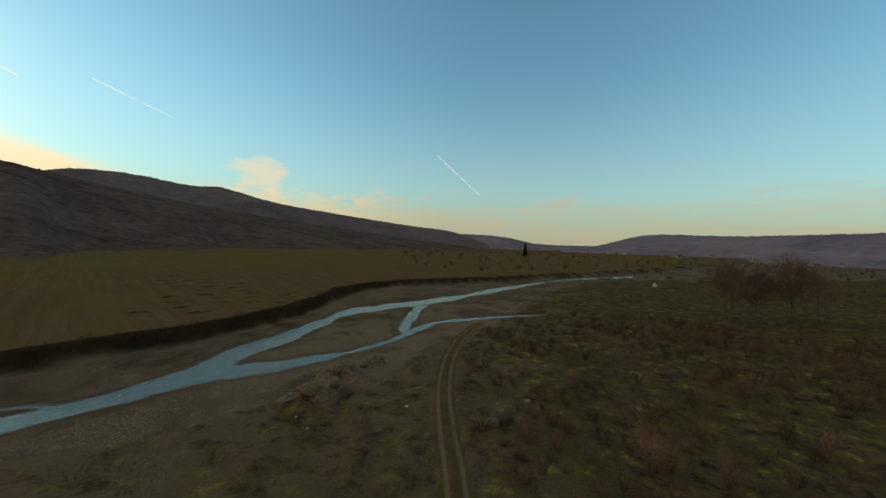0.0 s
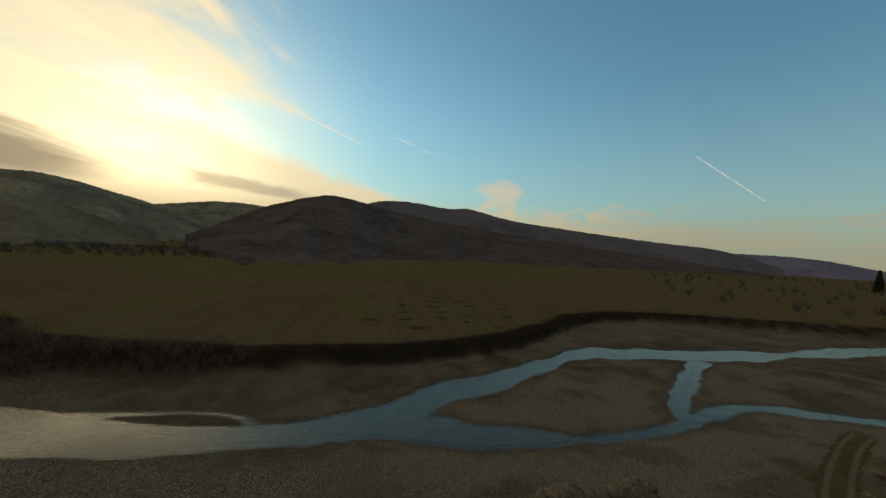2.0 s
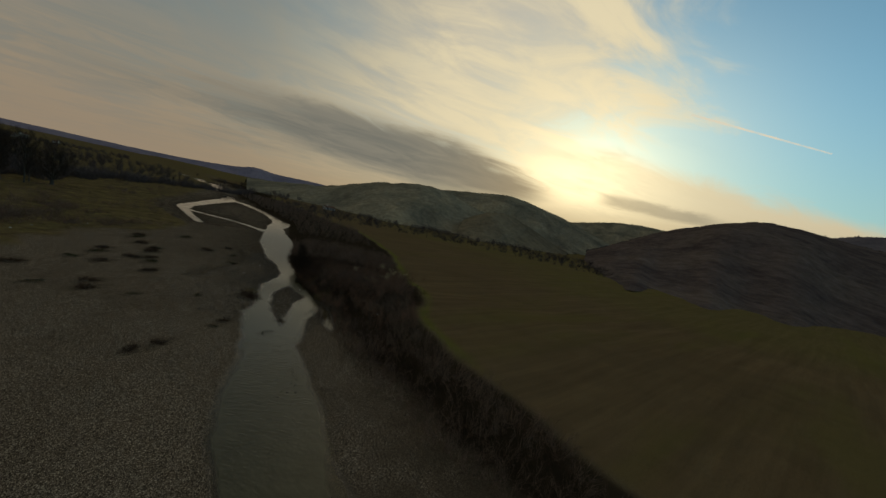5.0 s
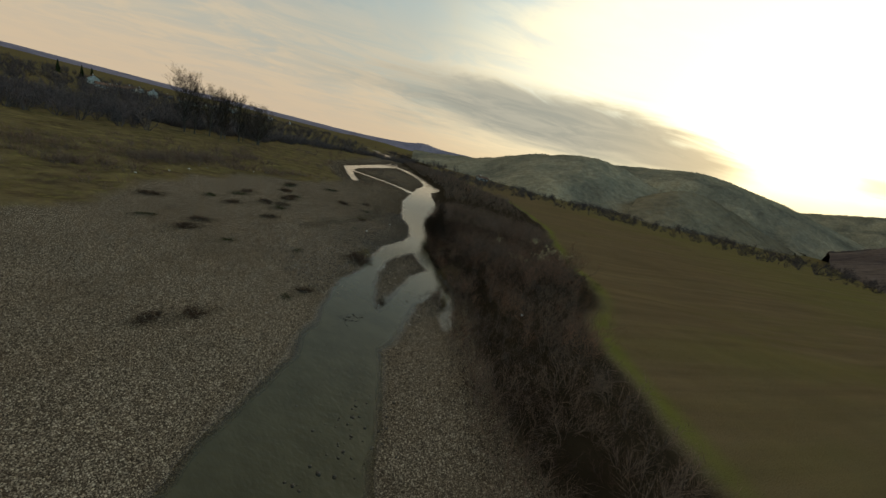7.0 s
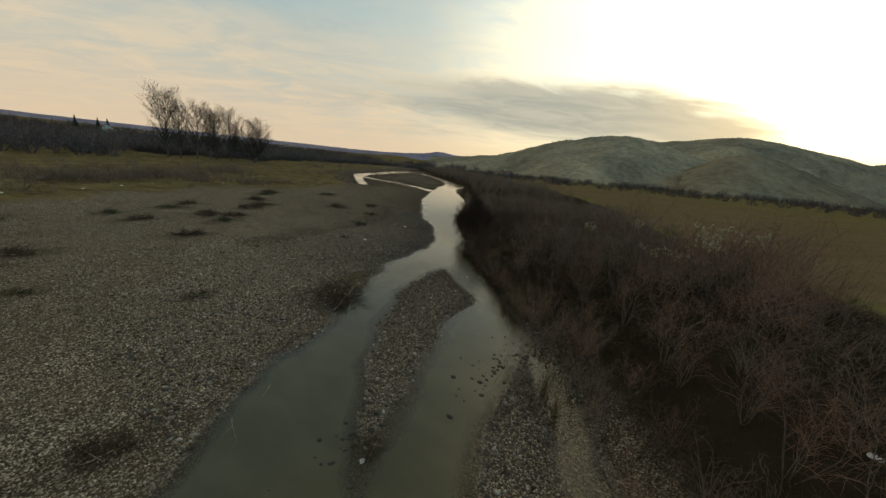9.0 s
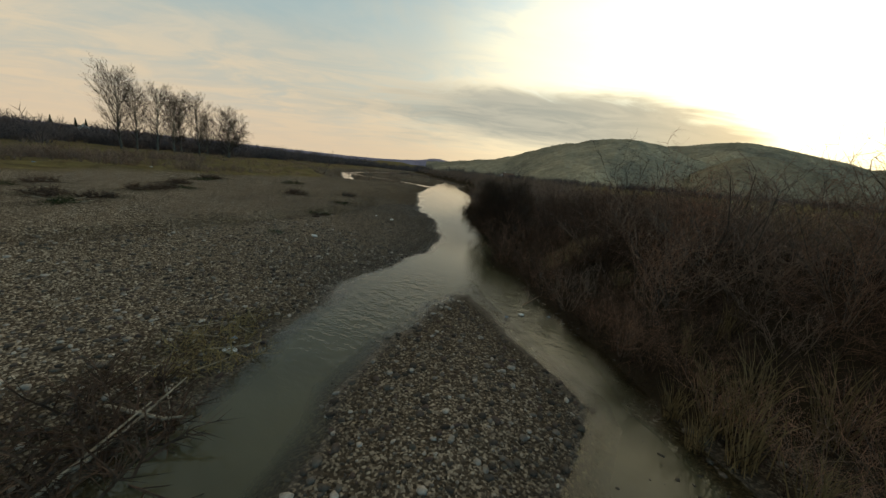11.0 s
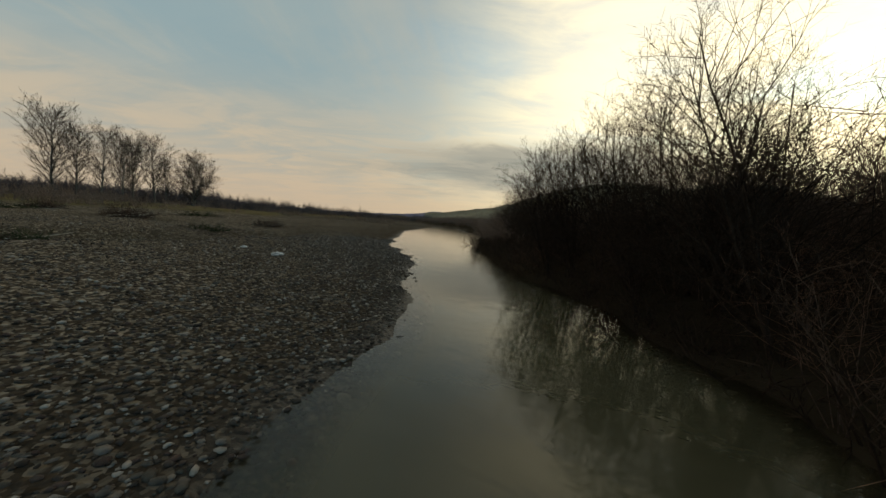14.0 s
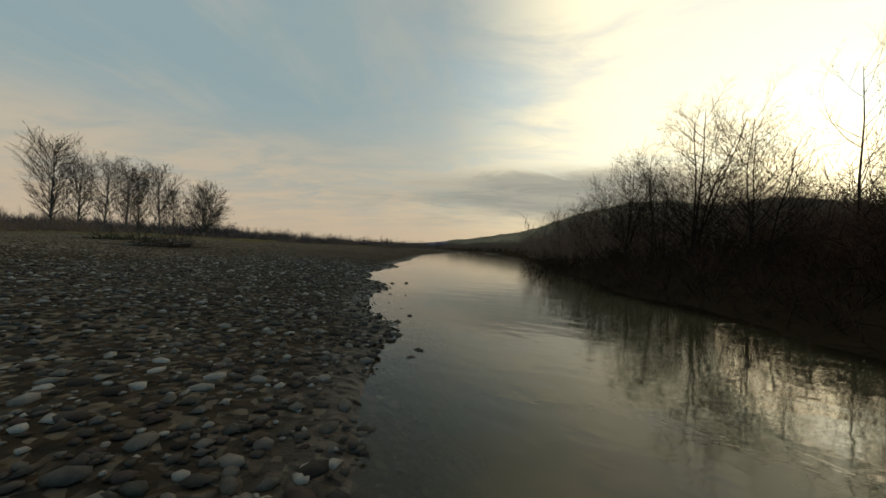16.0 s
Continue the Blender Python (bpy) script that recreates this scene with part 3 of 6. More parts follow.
def make_water_material():
    mat = bpy.data.materials.new("murky river water")
    mat.use_nodes = True
    n = Nodes(mat.node_tree)
    p = place_of(n)
    q = n.add("ShaderNodeMapping", ins={"Vector": p, "Rotation": (0, 0, radians(38)), "Scale": (1.0, 0.55, 1)}).outputs[0]
    small, wide = n.math("ADD", n.noise(q, 3.6, 3, 0.5, 0.25), n.math("MULTIPLY", n.noise(q, 9.5, 2, 0.5, 0.4), 0.35)), n.noise(q, 0.7, 3)
    level = n.math("ADD", n.math("MULTIPLY", small, n.span(mask(n, "riffle"), 0, 1, (0.06, 1.2))), n.math("MULTIPLY", wide, 0.12))
    normal = n.add("ShaderNodeBump", ins={"Height": level, "Strength": 0.7, "Distance": 0.07}).outputs[0]
    deep = n.mix(n.span(wide, 0.3, 0.7), (0.046, 0.043, 0.024), (0.064, 0.059, 0.034))
    mud = n.add("ShaderNodeBsdfDiffuse", ins={"Color": deep})
    clear = n.add("ShaderNodeBsdfTransparent", ins={"Color": (0.80, 0.78, 0.66)})
    body = n.add("ShaderNodeMixShader", ins={0: n.span(mask(n, "depth"), 0.0, 0.26, (0.06, 0.96)), 1: clear.outputs[0], 2: mud.outputs[0]})
    shine = n.add("ShaderNodeBsdfGlossy", ins={"Color": (0.97, 0.97, 0.97), "Roughness": 0.04, "Normal": normal})
    amount = n.add("ShaderNodeFresnel", ins={"IOR": 1.34, "Normal": normal})
    mix = n.add("ShaderNodeMixShader", ins={0: amount.outputs[0], 1: body.outputs[0], 2: shine.outputs[0]})
    n.add("ShaderNodeOutputMaterial", ins={"Surface": mix.outputs[0]})
    return mat


WATER = make_water_material()


def speckled(name, dark, light, scale=8.0, rough=0.9, spec=0.0, each=0.35, lift=0.02):
    """A rough natural surface between two colours, a little different on each object."""

    def build(n, s):
        p = place_of(n)
        rnd = n.add("ShaderNodeObjectInfo").outputs["Random"]
        island = n.add("ShaderNodeNewGeometry").outputs["Random Per Island"]
        f = n.noise(p, scale, 5, 0.65)
        c = n.mix(n.span(f, 0.3, 0.7), dark, light)
        tint = n.math("ADD", n.math("MULTIPLY", n.math("ADD", rnd, island), each), 1.0 - each)
        c = n.mix(1.0, c, n.add("ShaderNodeCombineXYZ", ins={"X": tint, "Y": tint, "Z": tint}).outputs[0], "MULTIPLY")
        n.feed(s.inputs["Base Color"], c)
        bump(n, s, f, 0.6, lift)

    return material(name, build, rough, spec)


TWIG = speckled("brown bare twigs", (0.105, 0.070, 0.053), (0.215, 0.148, 0.112), 6, each=0.4)
POPLAR_TWIG = speckled("grey-brown poplar twigs", (0.040, 0.030, 0.024), (0.078, 0.060, 0.047), 6, each=0.3)
# colour lightened for the haze over the distant woods
WOODS = speckled("dusky bare woods", (0.062, 0.050, 0.050), (0.118, 0.095, 0.090), 0.4, each=0.4)
WILLOW = speckled("reddish pasture twigs", (0.105, 0.058, 0.040), (0.190, 0.106, 0.070), 6, each=0.4)
RED_TWIG = speckled("red brown willow twigs", (0.150, 0.082, 0.056), (0.290, 0.165, 0.112), 6, each=0.4)
GREY_TWIG = speckled("grey-brown twigs", (0.066, 0.050, 0.040), (0.140, 0.108, 0.086), 6, each=0.4)
BARK = speckled("grey poplar bark", (0.060, 0.050, 0.042), (0.150, 0.130, 0.108), 5, each=0.3)
PALE_BARK = speckled("pale birch-like bark", (0.075, 0.062, 0.048), (0.165, 0.142, 0.112), 5, each=0.3)
STRAW = speckled("dry straw grass", (0.13, 0.095, 0.045), (0.28, 0.21, 0.105), 6, each=0.45)
REED = speckled("tan dead reeds", (0.082, 0.058, 0.030), (0.185, 0.135, 0.070), 6, each=0.4)
SEED = speckled("pale seed fluff", (0.24, 0.20, 0.115), (0.46, 0.39, 0.24), 9, each=0.4)
RUST = speckled("rust brown weeds", (0.078, 0.050, 0.036), (0.165, 0.106, 0.074), 6, each=0.45)
MOSSY = speckled("dark green brush", (0.016, 0.022, 0.010), (0.045, 0.052, 0.022), 6, each=0.4)
def build_stone(n, s):
    p = place_of(n)
    rnd = n.add("ShaderNodeObjectInfo").outputs["Random"]
    island = n.add("ShaderNodeNewGeometry").outputs["Random Per Island"]
    pick_one = n.math("FRACT", n.math("ADD", n.math("MULTIPLY", rnd, 7.3), n.math("MULTIPLY", island, 3.7)))
    c = n.ramp(pick_one, [(0.0, (0.030, 0.025, 0.021)), (0.22, (0.080, 0.068, 0.057)), (0.40, (0.078, 0.054, 0.046)), (0.55, (0.070, 0.066, 0.055)), (0.72, (0.125, 0.108, 0.092)), (0.86, (0.200, 0.180, 0.156)), (1.0, (0.38, 0.345, 0.30))])
    f = n.noise(p, 14.0, 6, 0.7)
    c = n.mix(1.0, c, n.ramp(f, [(0.25, (0.45, 0.44, 0.43)), (0.75, (1.2, 1.17, 1.14))]), "MULTIPLY")
    n.feed(s.inputs["Base Color"], c)
    bump(n, s, f, 0.8, 0.012)


STONE = material("river stones", build_stone, 0.8, 0.08)
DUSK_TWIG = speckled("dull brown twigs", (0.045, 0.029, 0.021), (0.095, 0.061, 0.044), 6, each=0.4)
# twig brown darkened: the low bank's backlit gloom is put into the colour
DARK_TWIG = speckled("shade-darkened twigs", (0.022, 0.015, 0.011), (0.052, 0.035, 0.025), 6, each=0.4)
WET_STONE = speckled("wet dark stones", (0.020, 0.016, 0.012), (0.058, 0.047, 0.036), 5, 0.5, 0.2, each=0.5, lift=0.008)
EARTH = speckled("gravelly spoil", (0.085, 0.066, 0.048), (0.210, 0.165, 0.118), 3.5, each=0.0, lift=0.08)
DRIFT = speckled("weathered driftwood", (0.15, 0.125, 0.095), (0.34, 0.29, 0.225), 9, each=0.3)
PLASTIC = speckled("dirty white plastic", (0.28, 0.28, 0.26), (0.55, 0.55, 0.53), 7, 0.5, 0.4, each=0.25)
BLUE_PLASTIC = speckled("faded blue plastic", (0.05, 0.08, 0.14), (0.15, 0.21, 0.27), 7, 0.5, 0.4, each=0.25)
PLASTER = speckled("pale plaster wall", (0.26, 0.245, 0.22), (0.46, 0.435, 0.40), 0.8, each=0.5)
TILES = speckled("weathered roof", (0.09, 0.055, 0.042), (0.20, 0.12, 0.085), 1.5, each=0.5)
GLASS = speckled("dark window", (0.02, 0.022, 0.025), (0.04, 0.045, 0.05), 3, 0.15, 0.5, each=0.2)
# crest crowns follow the slopes: haze put into their colour, bluer farther off
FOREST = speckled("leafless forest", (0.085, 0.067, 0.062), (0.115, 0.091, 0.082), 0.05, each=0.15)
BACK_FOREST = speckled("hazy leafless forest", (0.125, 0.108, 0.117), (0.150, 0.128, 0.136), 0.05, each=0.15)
FAR_FOREST = speckled("haze-blue far forest", (0.140, 0.127, 0.170), (0.190, 0.168, 0.214), 0.02, each=0.2)


def wooded(name, dark, mid, light, grain, deep=0.5, size=0.006):
    """Leafless woodland seen from afar: patches of different stands, and the grain of single crowns."""

    def build(n, s):
        p = place_of(n)
        stands = n.noise(p, size, 5, 0.6, 0.8)
        crowns = n.noise(p, grain, 4, 0.75)
        c = n.ramp(stands, [(0.32, dark), (0.5, mid), (0.68, light)])
        c = n.mix(1.0, c, n.ramp(crowns, [(0.25, (1 - deep,) * 3), (0.75, (1 + deep,) * 3)]), "MULTIPLY")
        n.feed(s.inputs["Base Color"], c)
        bump(n, s, crowns, 0.9, 10 * deep)

    return material(name, build, 0.95, 0.0)


# aerial haze is put into these base colours: paler, and bluer with distance
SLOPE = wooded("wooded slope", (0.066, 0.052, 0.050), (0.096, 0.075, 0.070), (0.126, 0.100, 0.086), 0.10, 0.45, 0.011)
FAR_SLOPE = wooded("haze-blue far slope", (0.140, 0.128, 0.172), (0.180, 0.160, 0.208), (0.215, 0.188, 0.230), 0.05, 0.2)
SCRUB_WOOD = speckled("haze-paled hillside wood", (0.130, 0.112, 0.080), (0.195, 0.166, 0.116), 0.05, each=0.25)
MEADOW = wooded("haze-paled olive hillside with open wood", (0.120, 0.112, 0.086), (0.205, 0.184, 0.134), (0.310, 0.268, 0.182), 0.16, 0.4, 0.012)
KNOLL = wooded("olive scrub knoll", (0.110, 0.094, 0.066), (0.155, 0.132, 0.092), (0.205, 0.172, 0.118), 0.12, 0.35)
BACK_SLOPE = wooded("haze-tinted back slope", (0.105, 0.092, 0.104), (0.138, 0.120, 0.132), (0.170, 0.146, 0.152), 0.10, 0.25)


# ---------------------------------------------------------------- mesh helpers
def mesh_of(name, verts, faces, mat, smooth=True):
    me = bpy.data.meshes.new(name)
    me.from_pydata([tuple(v) for v in verts] if not isinstance(verts, np.ndarray) else verts.tolist(), [], faces if not isinstance(faces, np.ndarray) else faces.tolist())
    me.materials.append(mat)
    if smooth:
        me.polygons.foreach_set("use_smooth", np.ones(len(me.polygons), bool))
    me.update()
    return me


def part(name, bm_or_mesh, mat, parent, label=""):
    if isinstance(bm_or_mesh, bmesh.types.BMesh):
        me = bpy.data.meshes.new(name)
        bm_or_mesh.to_mesh(me)
        bm_or_mesh.free()
        me.materials.append(mat)
    else:
        me = bm_or_mesh
    ob = new(name, me)
    ob.parent = parent
    return tagged(ob, label)


def grid_mesh(name, xs, ys, zs, mat):
    nx, ny = len(xs), len(ys)
    me = bpy.data.meshes.new(name)
    gx, gy = np.meshgrid(xs, ys)
    co = np.stack([gx, gy, zs], -1).reshape(-1, 3).astype(np.float32)
    i = (np.arange(ny - 1)[:, None] * nx + np.arange(nx - 1)[None]).ravel()
    quads = np.stack([i, i + 1, i + nx + 1, i + nx], -1)
    me.vertices.add(len(co))
    me.vertices.foreach_set("co", co.ravel())
    me.loops.add(quads.size)
    me.loops.foreach_set("vertex_index", quads.ravel().astype(np.int32))
    me.polygons.add(len(quads))
    me.polygons.foreach_set("loop_start", (np.arange(len(quads)) * 4).astype(np.int32))
    me.polygons.foreach_set("use_smooth", np.ones(len(quads), bool))
    me.materials.append(mat)
    me.update(calc_edges=True)
    return me


def attribute(me, name, values):
    a = me.attributes.new(name, "FLOAT", "POINT")
    a.data.foreach_set("value", np.ascontiguousarray(values, np.float32).ravel())


def spread(lo, hi, fine_lo, fine_hi, step_out, step_in, far, growth=1.065):
    """Grid lines: close in the middle, wider and wider towards the horizon."""
    core = np.concatenate([np.arange(lo, fine_lo, step_out), np.arange(fine_lo, fine_hi, step_in), np.arange(fine_hi, hi, step_out)])
    out, gap = [], step_out
    at = 0.0
    while at < far:
        gap *= growth
        at += gap
        out.append(at)
    out = np.array(out)
    return np.concatenate([(core[0] - out)[::-1], core, core[-1] + out])


# ---------------------------------------------------------------- ground and water
def make_ground():
    xs = spread(-190, 45, -125, -84, 0.75, 0.40, 4500)
    ys = spread(-70, 125, -26, 16, 0.75, 0.40, 4500)
    gx, gy = np.meshgrid(xs, ys)
    h, masks, _ = terrain(gx, gy)
    SHEET.update(x=xs, y=ys, h=h)
    me = grid_mesh("ground", xs, ys, h, GROUND)
    for key, values in masks.items():
        attribute(me, key, values)
    return tagged(new("ground", me), "wide river valley floor of gravel bars, rough brown pasture and fields", "ground", kind="structure")


def make_water():
    xs, ys = np.arange(-128, -40, 0.8), np.arange(-45, 60, 0.8)
    xs = np.concatenate([np.arange(-540, -128, 5.0), xs, np.arange(-40, 170, 2.0)])
    ys = np.concatenate([np.arange(-440, -45, 5.0), ys, np.arange(60, 275, 2.0)])
    gx, gy = np.meshgrid(xs, ys)
    h, _, edge = terrain(gx, gy)
    me = grid_mesh("water", xs, ys, np.zeros(gx.shape), WATER)
    attribute(me, "depth", np.clip(-h, 0, 1))
    riffle = 0.08 + 1.0 * np.exp(-(((gx + 98.5) / 4.8) ** 2 + ((gy + 0.4) / 4.5) ** 2)) + 0.9 * np.exp(-(((gx + 66) / 14) ** 2 + ((gy - 18) / 12) ** 2)) + 0.85 * step(gy, 25, 45)
    attribute(me, "riffle", np.clip(riffle, 0, 1))
    return tagged(new("water", me), "shallow braided river with murky green-grey water", "river", kind="structure")


GROUND_OB = make_ground()
WATER_OB = make_water()


# ---------------------------------------------------------------- hills
def at_angle(eye, az, dist):
    return eye[0] - math.sin(radians(az)) * dist, eye[1] + math.cos(radians(az)) * dist


def make_hill(name, eye, crest, front, back, mat, label, seed, rough=0.035, even=0.2, base=-3.0):
    """A ridge: crest points (azimuth, elevation, distance) seen from eye; it falls off over front metres towards the eye, back away."""
    c = rounded(crest, 2)
    t = np.linspace(0, 1, len(c))
    tt = np.linspace(0, 1, 170)
    az, el, dist = (np.interp(tt, t, c[:, k]) for k in range(3))
    cx, cy = eye[0] - np.sin(np.radians(az)) * dist, eye[1] + np.cos(np.radians(az)) * dist
    top = np.maximum(eye[2] + np.tan(np.radians(el)) * dist, 1.0)
    ways = np.stack([cx - eye[0], cy - eye[1]], -1) / dist[:, None]
    vs = np.concatenate([np.linspace(-1, 0, 22), np.linspace(0, 1, 9)[1:]])
    reach = (np.minimum(front, 0.72 * dist) * (1 + 0.10 * vnoise(cx, cy, 190, seed + 3) + 0.05 * vnoise(cx, cy, 60, seed + 4)))[:, None]
    off = np.where(vs[None] < 0, vs[None] * reach, vs[None] * back)
    x = cx[:, None] + ways[:, 0, None] * off
    y = cy[:, None] + ways[:, 1, None] * off
    fall = 1 - step(np.abs(vs), 0.0, 1.0)
    fall = fall * (1 - even) + even * (1 - np.abs(vs))
    relief = fbm(x, y, front * 0.5, seed, 5)
    z = top[:, None] * fall[None] + relief * top[:, None] * rough * 4 * (fall * (1 - fall) * 4)[None] + fbm(x, y, 22, seed + 9, 3) * 1.6 * fall[None]
    z = z + (np.clip(top / 45 - 0.35, 0, 1) * (base + 3) - 3)[:, None] * (1 - fall)[None]
    ny, nx = x.shape
    i = (np.arange(ny - 1)[:, None] * nx + np.arange(nx - 1)[None]).ravel()
    me = mesh_of(name, np.stack([x, y, z], -1).reshape(-1, 3), np.stack([i, i + nx, i + nx + 1, i + 1], -1), mat)
    tagged(new(name, me), label, "hill", kind="structure")
    return x, y, z


E0, E2, E9 = (-1, 0, 19.7), (-11, 25, 19.7), (-77, 15, 9)
HILL_SPOTS = []
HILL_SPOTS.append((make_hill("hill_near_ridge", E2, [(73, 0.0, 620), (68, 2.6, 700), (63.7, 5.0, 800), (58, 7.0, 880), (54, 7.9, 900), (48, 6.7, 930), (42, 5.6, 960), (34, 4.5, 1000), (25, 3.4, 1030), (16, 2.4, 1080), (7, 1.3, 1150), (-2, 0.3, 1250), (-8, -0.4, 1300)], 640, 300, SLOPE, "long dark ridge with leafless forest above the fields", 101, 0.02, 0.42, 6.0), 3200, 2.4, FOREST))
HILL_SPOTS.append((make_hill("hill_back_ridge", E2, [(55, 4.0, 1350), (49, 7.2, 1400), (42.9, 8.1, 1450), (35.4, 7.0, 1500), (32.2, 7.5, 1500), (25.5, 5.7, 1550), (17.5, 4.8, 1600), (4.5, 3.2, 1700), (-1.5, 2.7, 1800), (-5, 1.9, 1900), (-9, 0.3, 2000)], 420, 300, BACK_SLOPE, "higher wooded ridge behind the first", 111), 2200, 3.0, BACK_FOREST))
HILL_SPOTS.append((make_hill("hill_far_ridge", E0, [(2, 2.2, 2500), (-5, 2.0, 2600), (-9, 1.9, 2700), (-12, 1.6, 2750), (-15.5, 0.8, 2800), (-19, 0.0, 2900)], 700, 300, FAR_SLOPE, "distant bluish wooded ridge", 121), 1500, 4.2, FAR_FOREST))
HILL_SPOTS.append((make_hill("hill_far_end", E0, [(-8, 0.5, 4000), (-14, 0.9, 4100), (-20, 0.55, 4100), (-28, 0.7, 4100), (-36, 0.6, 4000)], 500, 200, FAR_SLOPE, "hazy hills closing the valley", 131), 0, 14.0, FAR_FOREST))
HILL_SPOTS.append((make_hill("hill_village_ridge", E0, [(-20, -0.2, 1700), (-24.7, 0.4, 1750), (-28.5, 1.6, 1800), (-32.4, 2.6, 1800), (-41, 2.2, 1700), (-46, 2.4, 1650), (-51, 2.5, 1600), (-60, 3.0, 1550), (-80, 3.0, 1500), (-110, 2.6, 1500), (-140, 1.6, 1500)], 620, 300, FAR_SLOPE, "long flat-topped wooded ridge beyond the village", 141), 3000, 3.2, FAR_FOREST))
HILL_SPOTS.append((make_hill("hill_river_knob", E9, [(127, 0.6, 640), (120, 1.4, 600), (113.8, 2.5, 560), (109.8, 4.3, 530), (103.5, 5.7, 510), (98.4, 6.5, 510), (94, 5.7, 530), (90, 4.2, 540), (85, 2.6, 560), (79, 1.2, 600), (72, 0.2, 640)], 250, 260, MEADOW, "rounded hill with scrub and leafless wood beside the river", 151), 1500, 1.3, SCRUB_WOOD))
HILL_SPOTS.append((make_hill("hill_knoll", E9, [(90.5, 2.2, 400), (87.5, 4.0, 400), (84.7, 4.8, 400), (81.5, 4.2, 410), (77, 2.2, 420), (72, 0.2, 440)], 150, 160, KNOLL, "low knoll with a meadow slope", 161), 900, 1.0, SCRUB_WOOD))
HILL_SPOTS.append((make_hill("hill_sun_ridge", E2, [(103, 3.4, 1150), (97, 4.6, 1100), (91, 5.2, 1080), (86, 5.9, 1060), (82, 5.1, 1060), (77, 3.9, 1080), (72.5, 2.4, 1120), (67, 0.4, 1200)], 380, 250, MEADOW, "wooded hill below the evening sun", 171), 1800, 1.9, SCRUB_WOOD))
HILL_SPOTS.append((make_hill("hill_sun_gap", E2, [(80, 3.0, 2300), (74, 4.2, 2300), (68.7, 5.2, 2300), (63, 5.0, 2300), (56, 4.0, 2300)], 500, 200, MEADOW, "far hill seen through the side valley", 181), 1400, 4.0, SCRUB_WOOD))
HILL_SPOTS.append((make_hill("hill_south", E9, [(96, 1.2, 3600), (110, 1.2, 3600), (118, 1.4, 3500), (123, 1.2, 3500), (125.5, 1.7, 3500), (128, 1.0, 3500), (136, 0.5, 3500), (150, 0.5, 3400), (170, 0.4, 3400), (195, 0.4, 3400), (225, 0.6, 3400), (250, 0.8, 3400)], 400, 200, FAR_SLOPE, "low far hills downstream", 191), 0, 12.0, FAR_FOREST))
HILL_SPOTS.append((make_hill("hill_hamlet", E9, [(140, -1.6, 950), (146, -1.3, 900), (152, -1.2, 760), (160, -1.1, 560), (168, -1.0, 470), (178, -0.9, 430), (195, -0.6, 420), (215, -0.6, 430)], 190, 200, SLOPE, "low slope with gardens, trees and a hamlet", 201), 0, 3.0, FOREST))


def icosphere(level):
    bm = bmesh.new()
    bmesh.ops.create_icosphere(bm, subdivisions=level, radius=1.0)
    bm.verts.ensure_lookup_table()
    v = np.array([tuple(q.co) for q in bm.verts])
    f = np.array([[q.index for q in p.verts] for p in bm.faces])
    bm.free()
    return v, f


ICO1, ICO2 = icosphere(1), icosphere(2)
OCTA = (np.array([(1, 0, 0), (0, 1, 0), (-1, 0, 0), (0, -1, 0), (0.1, 0.05, 1.1), (0, 0, -0.8)], float), np.array([(0, 1, 4), (1, 2, 4), (2, 3, 4), (3, 0, 4), (1, 0, 5), (2, 1, 5), (3, 2, 5), (0, 3, 5)]))


def scatter(name, spots, sizes, kind, mat, rng, squash=(1, 1, 0.6)):
    """Many small lumps, each of its own shape and turn, as one mesh."""
    v, f = kind
    n = len(spots)
    a = rng.uniform(0, 2 * math.pi, n)
    lump = v[None] * (1 + rng.uniform(-0.22, 0.22, (n, len(v), 1))) * (np.array(squash) * rng.uniform(0.75, 1.3, (n, 3)))[:, None]
    c, s = np.cos(a)[:, None], np.sin(a)[:, None]
    x, y = lump[..., 0] * c - lump[..., 1] * s, lump[..., 0] * s + lump[..., 1] * c
    co = np.stack([x, y, lump[..., 2]], -1) * sizes[:, None, None] + spots[:, None]
    faces = (f[None] + (np.arange(n) * len(v))[:, None, None]).reshape(-1, 3)
    me = bpy.data.meshes.new(name)
    me.vertices.add(n * len(v))
    me.vertices.foreach_set("co", co.astype(np.float32).ravel())
    me.loops.add(faces.size)
    me.loops.foreach_set("vertex_index", faces.astype(np.int32).ravel())
    me.polygons.add(len(faces))
    me.polygons.foreach_set("loop_start", (np.arange(len(faces)) * 3).astype(np.int32))
    me.polygons.foreach_set("use_smooth", np.ones(len(faces), bool))
    me.materials.append(mat)
    me.update(calc_edges=True)
    return me


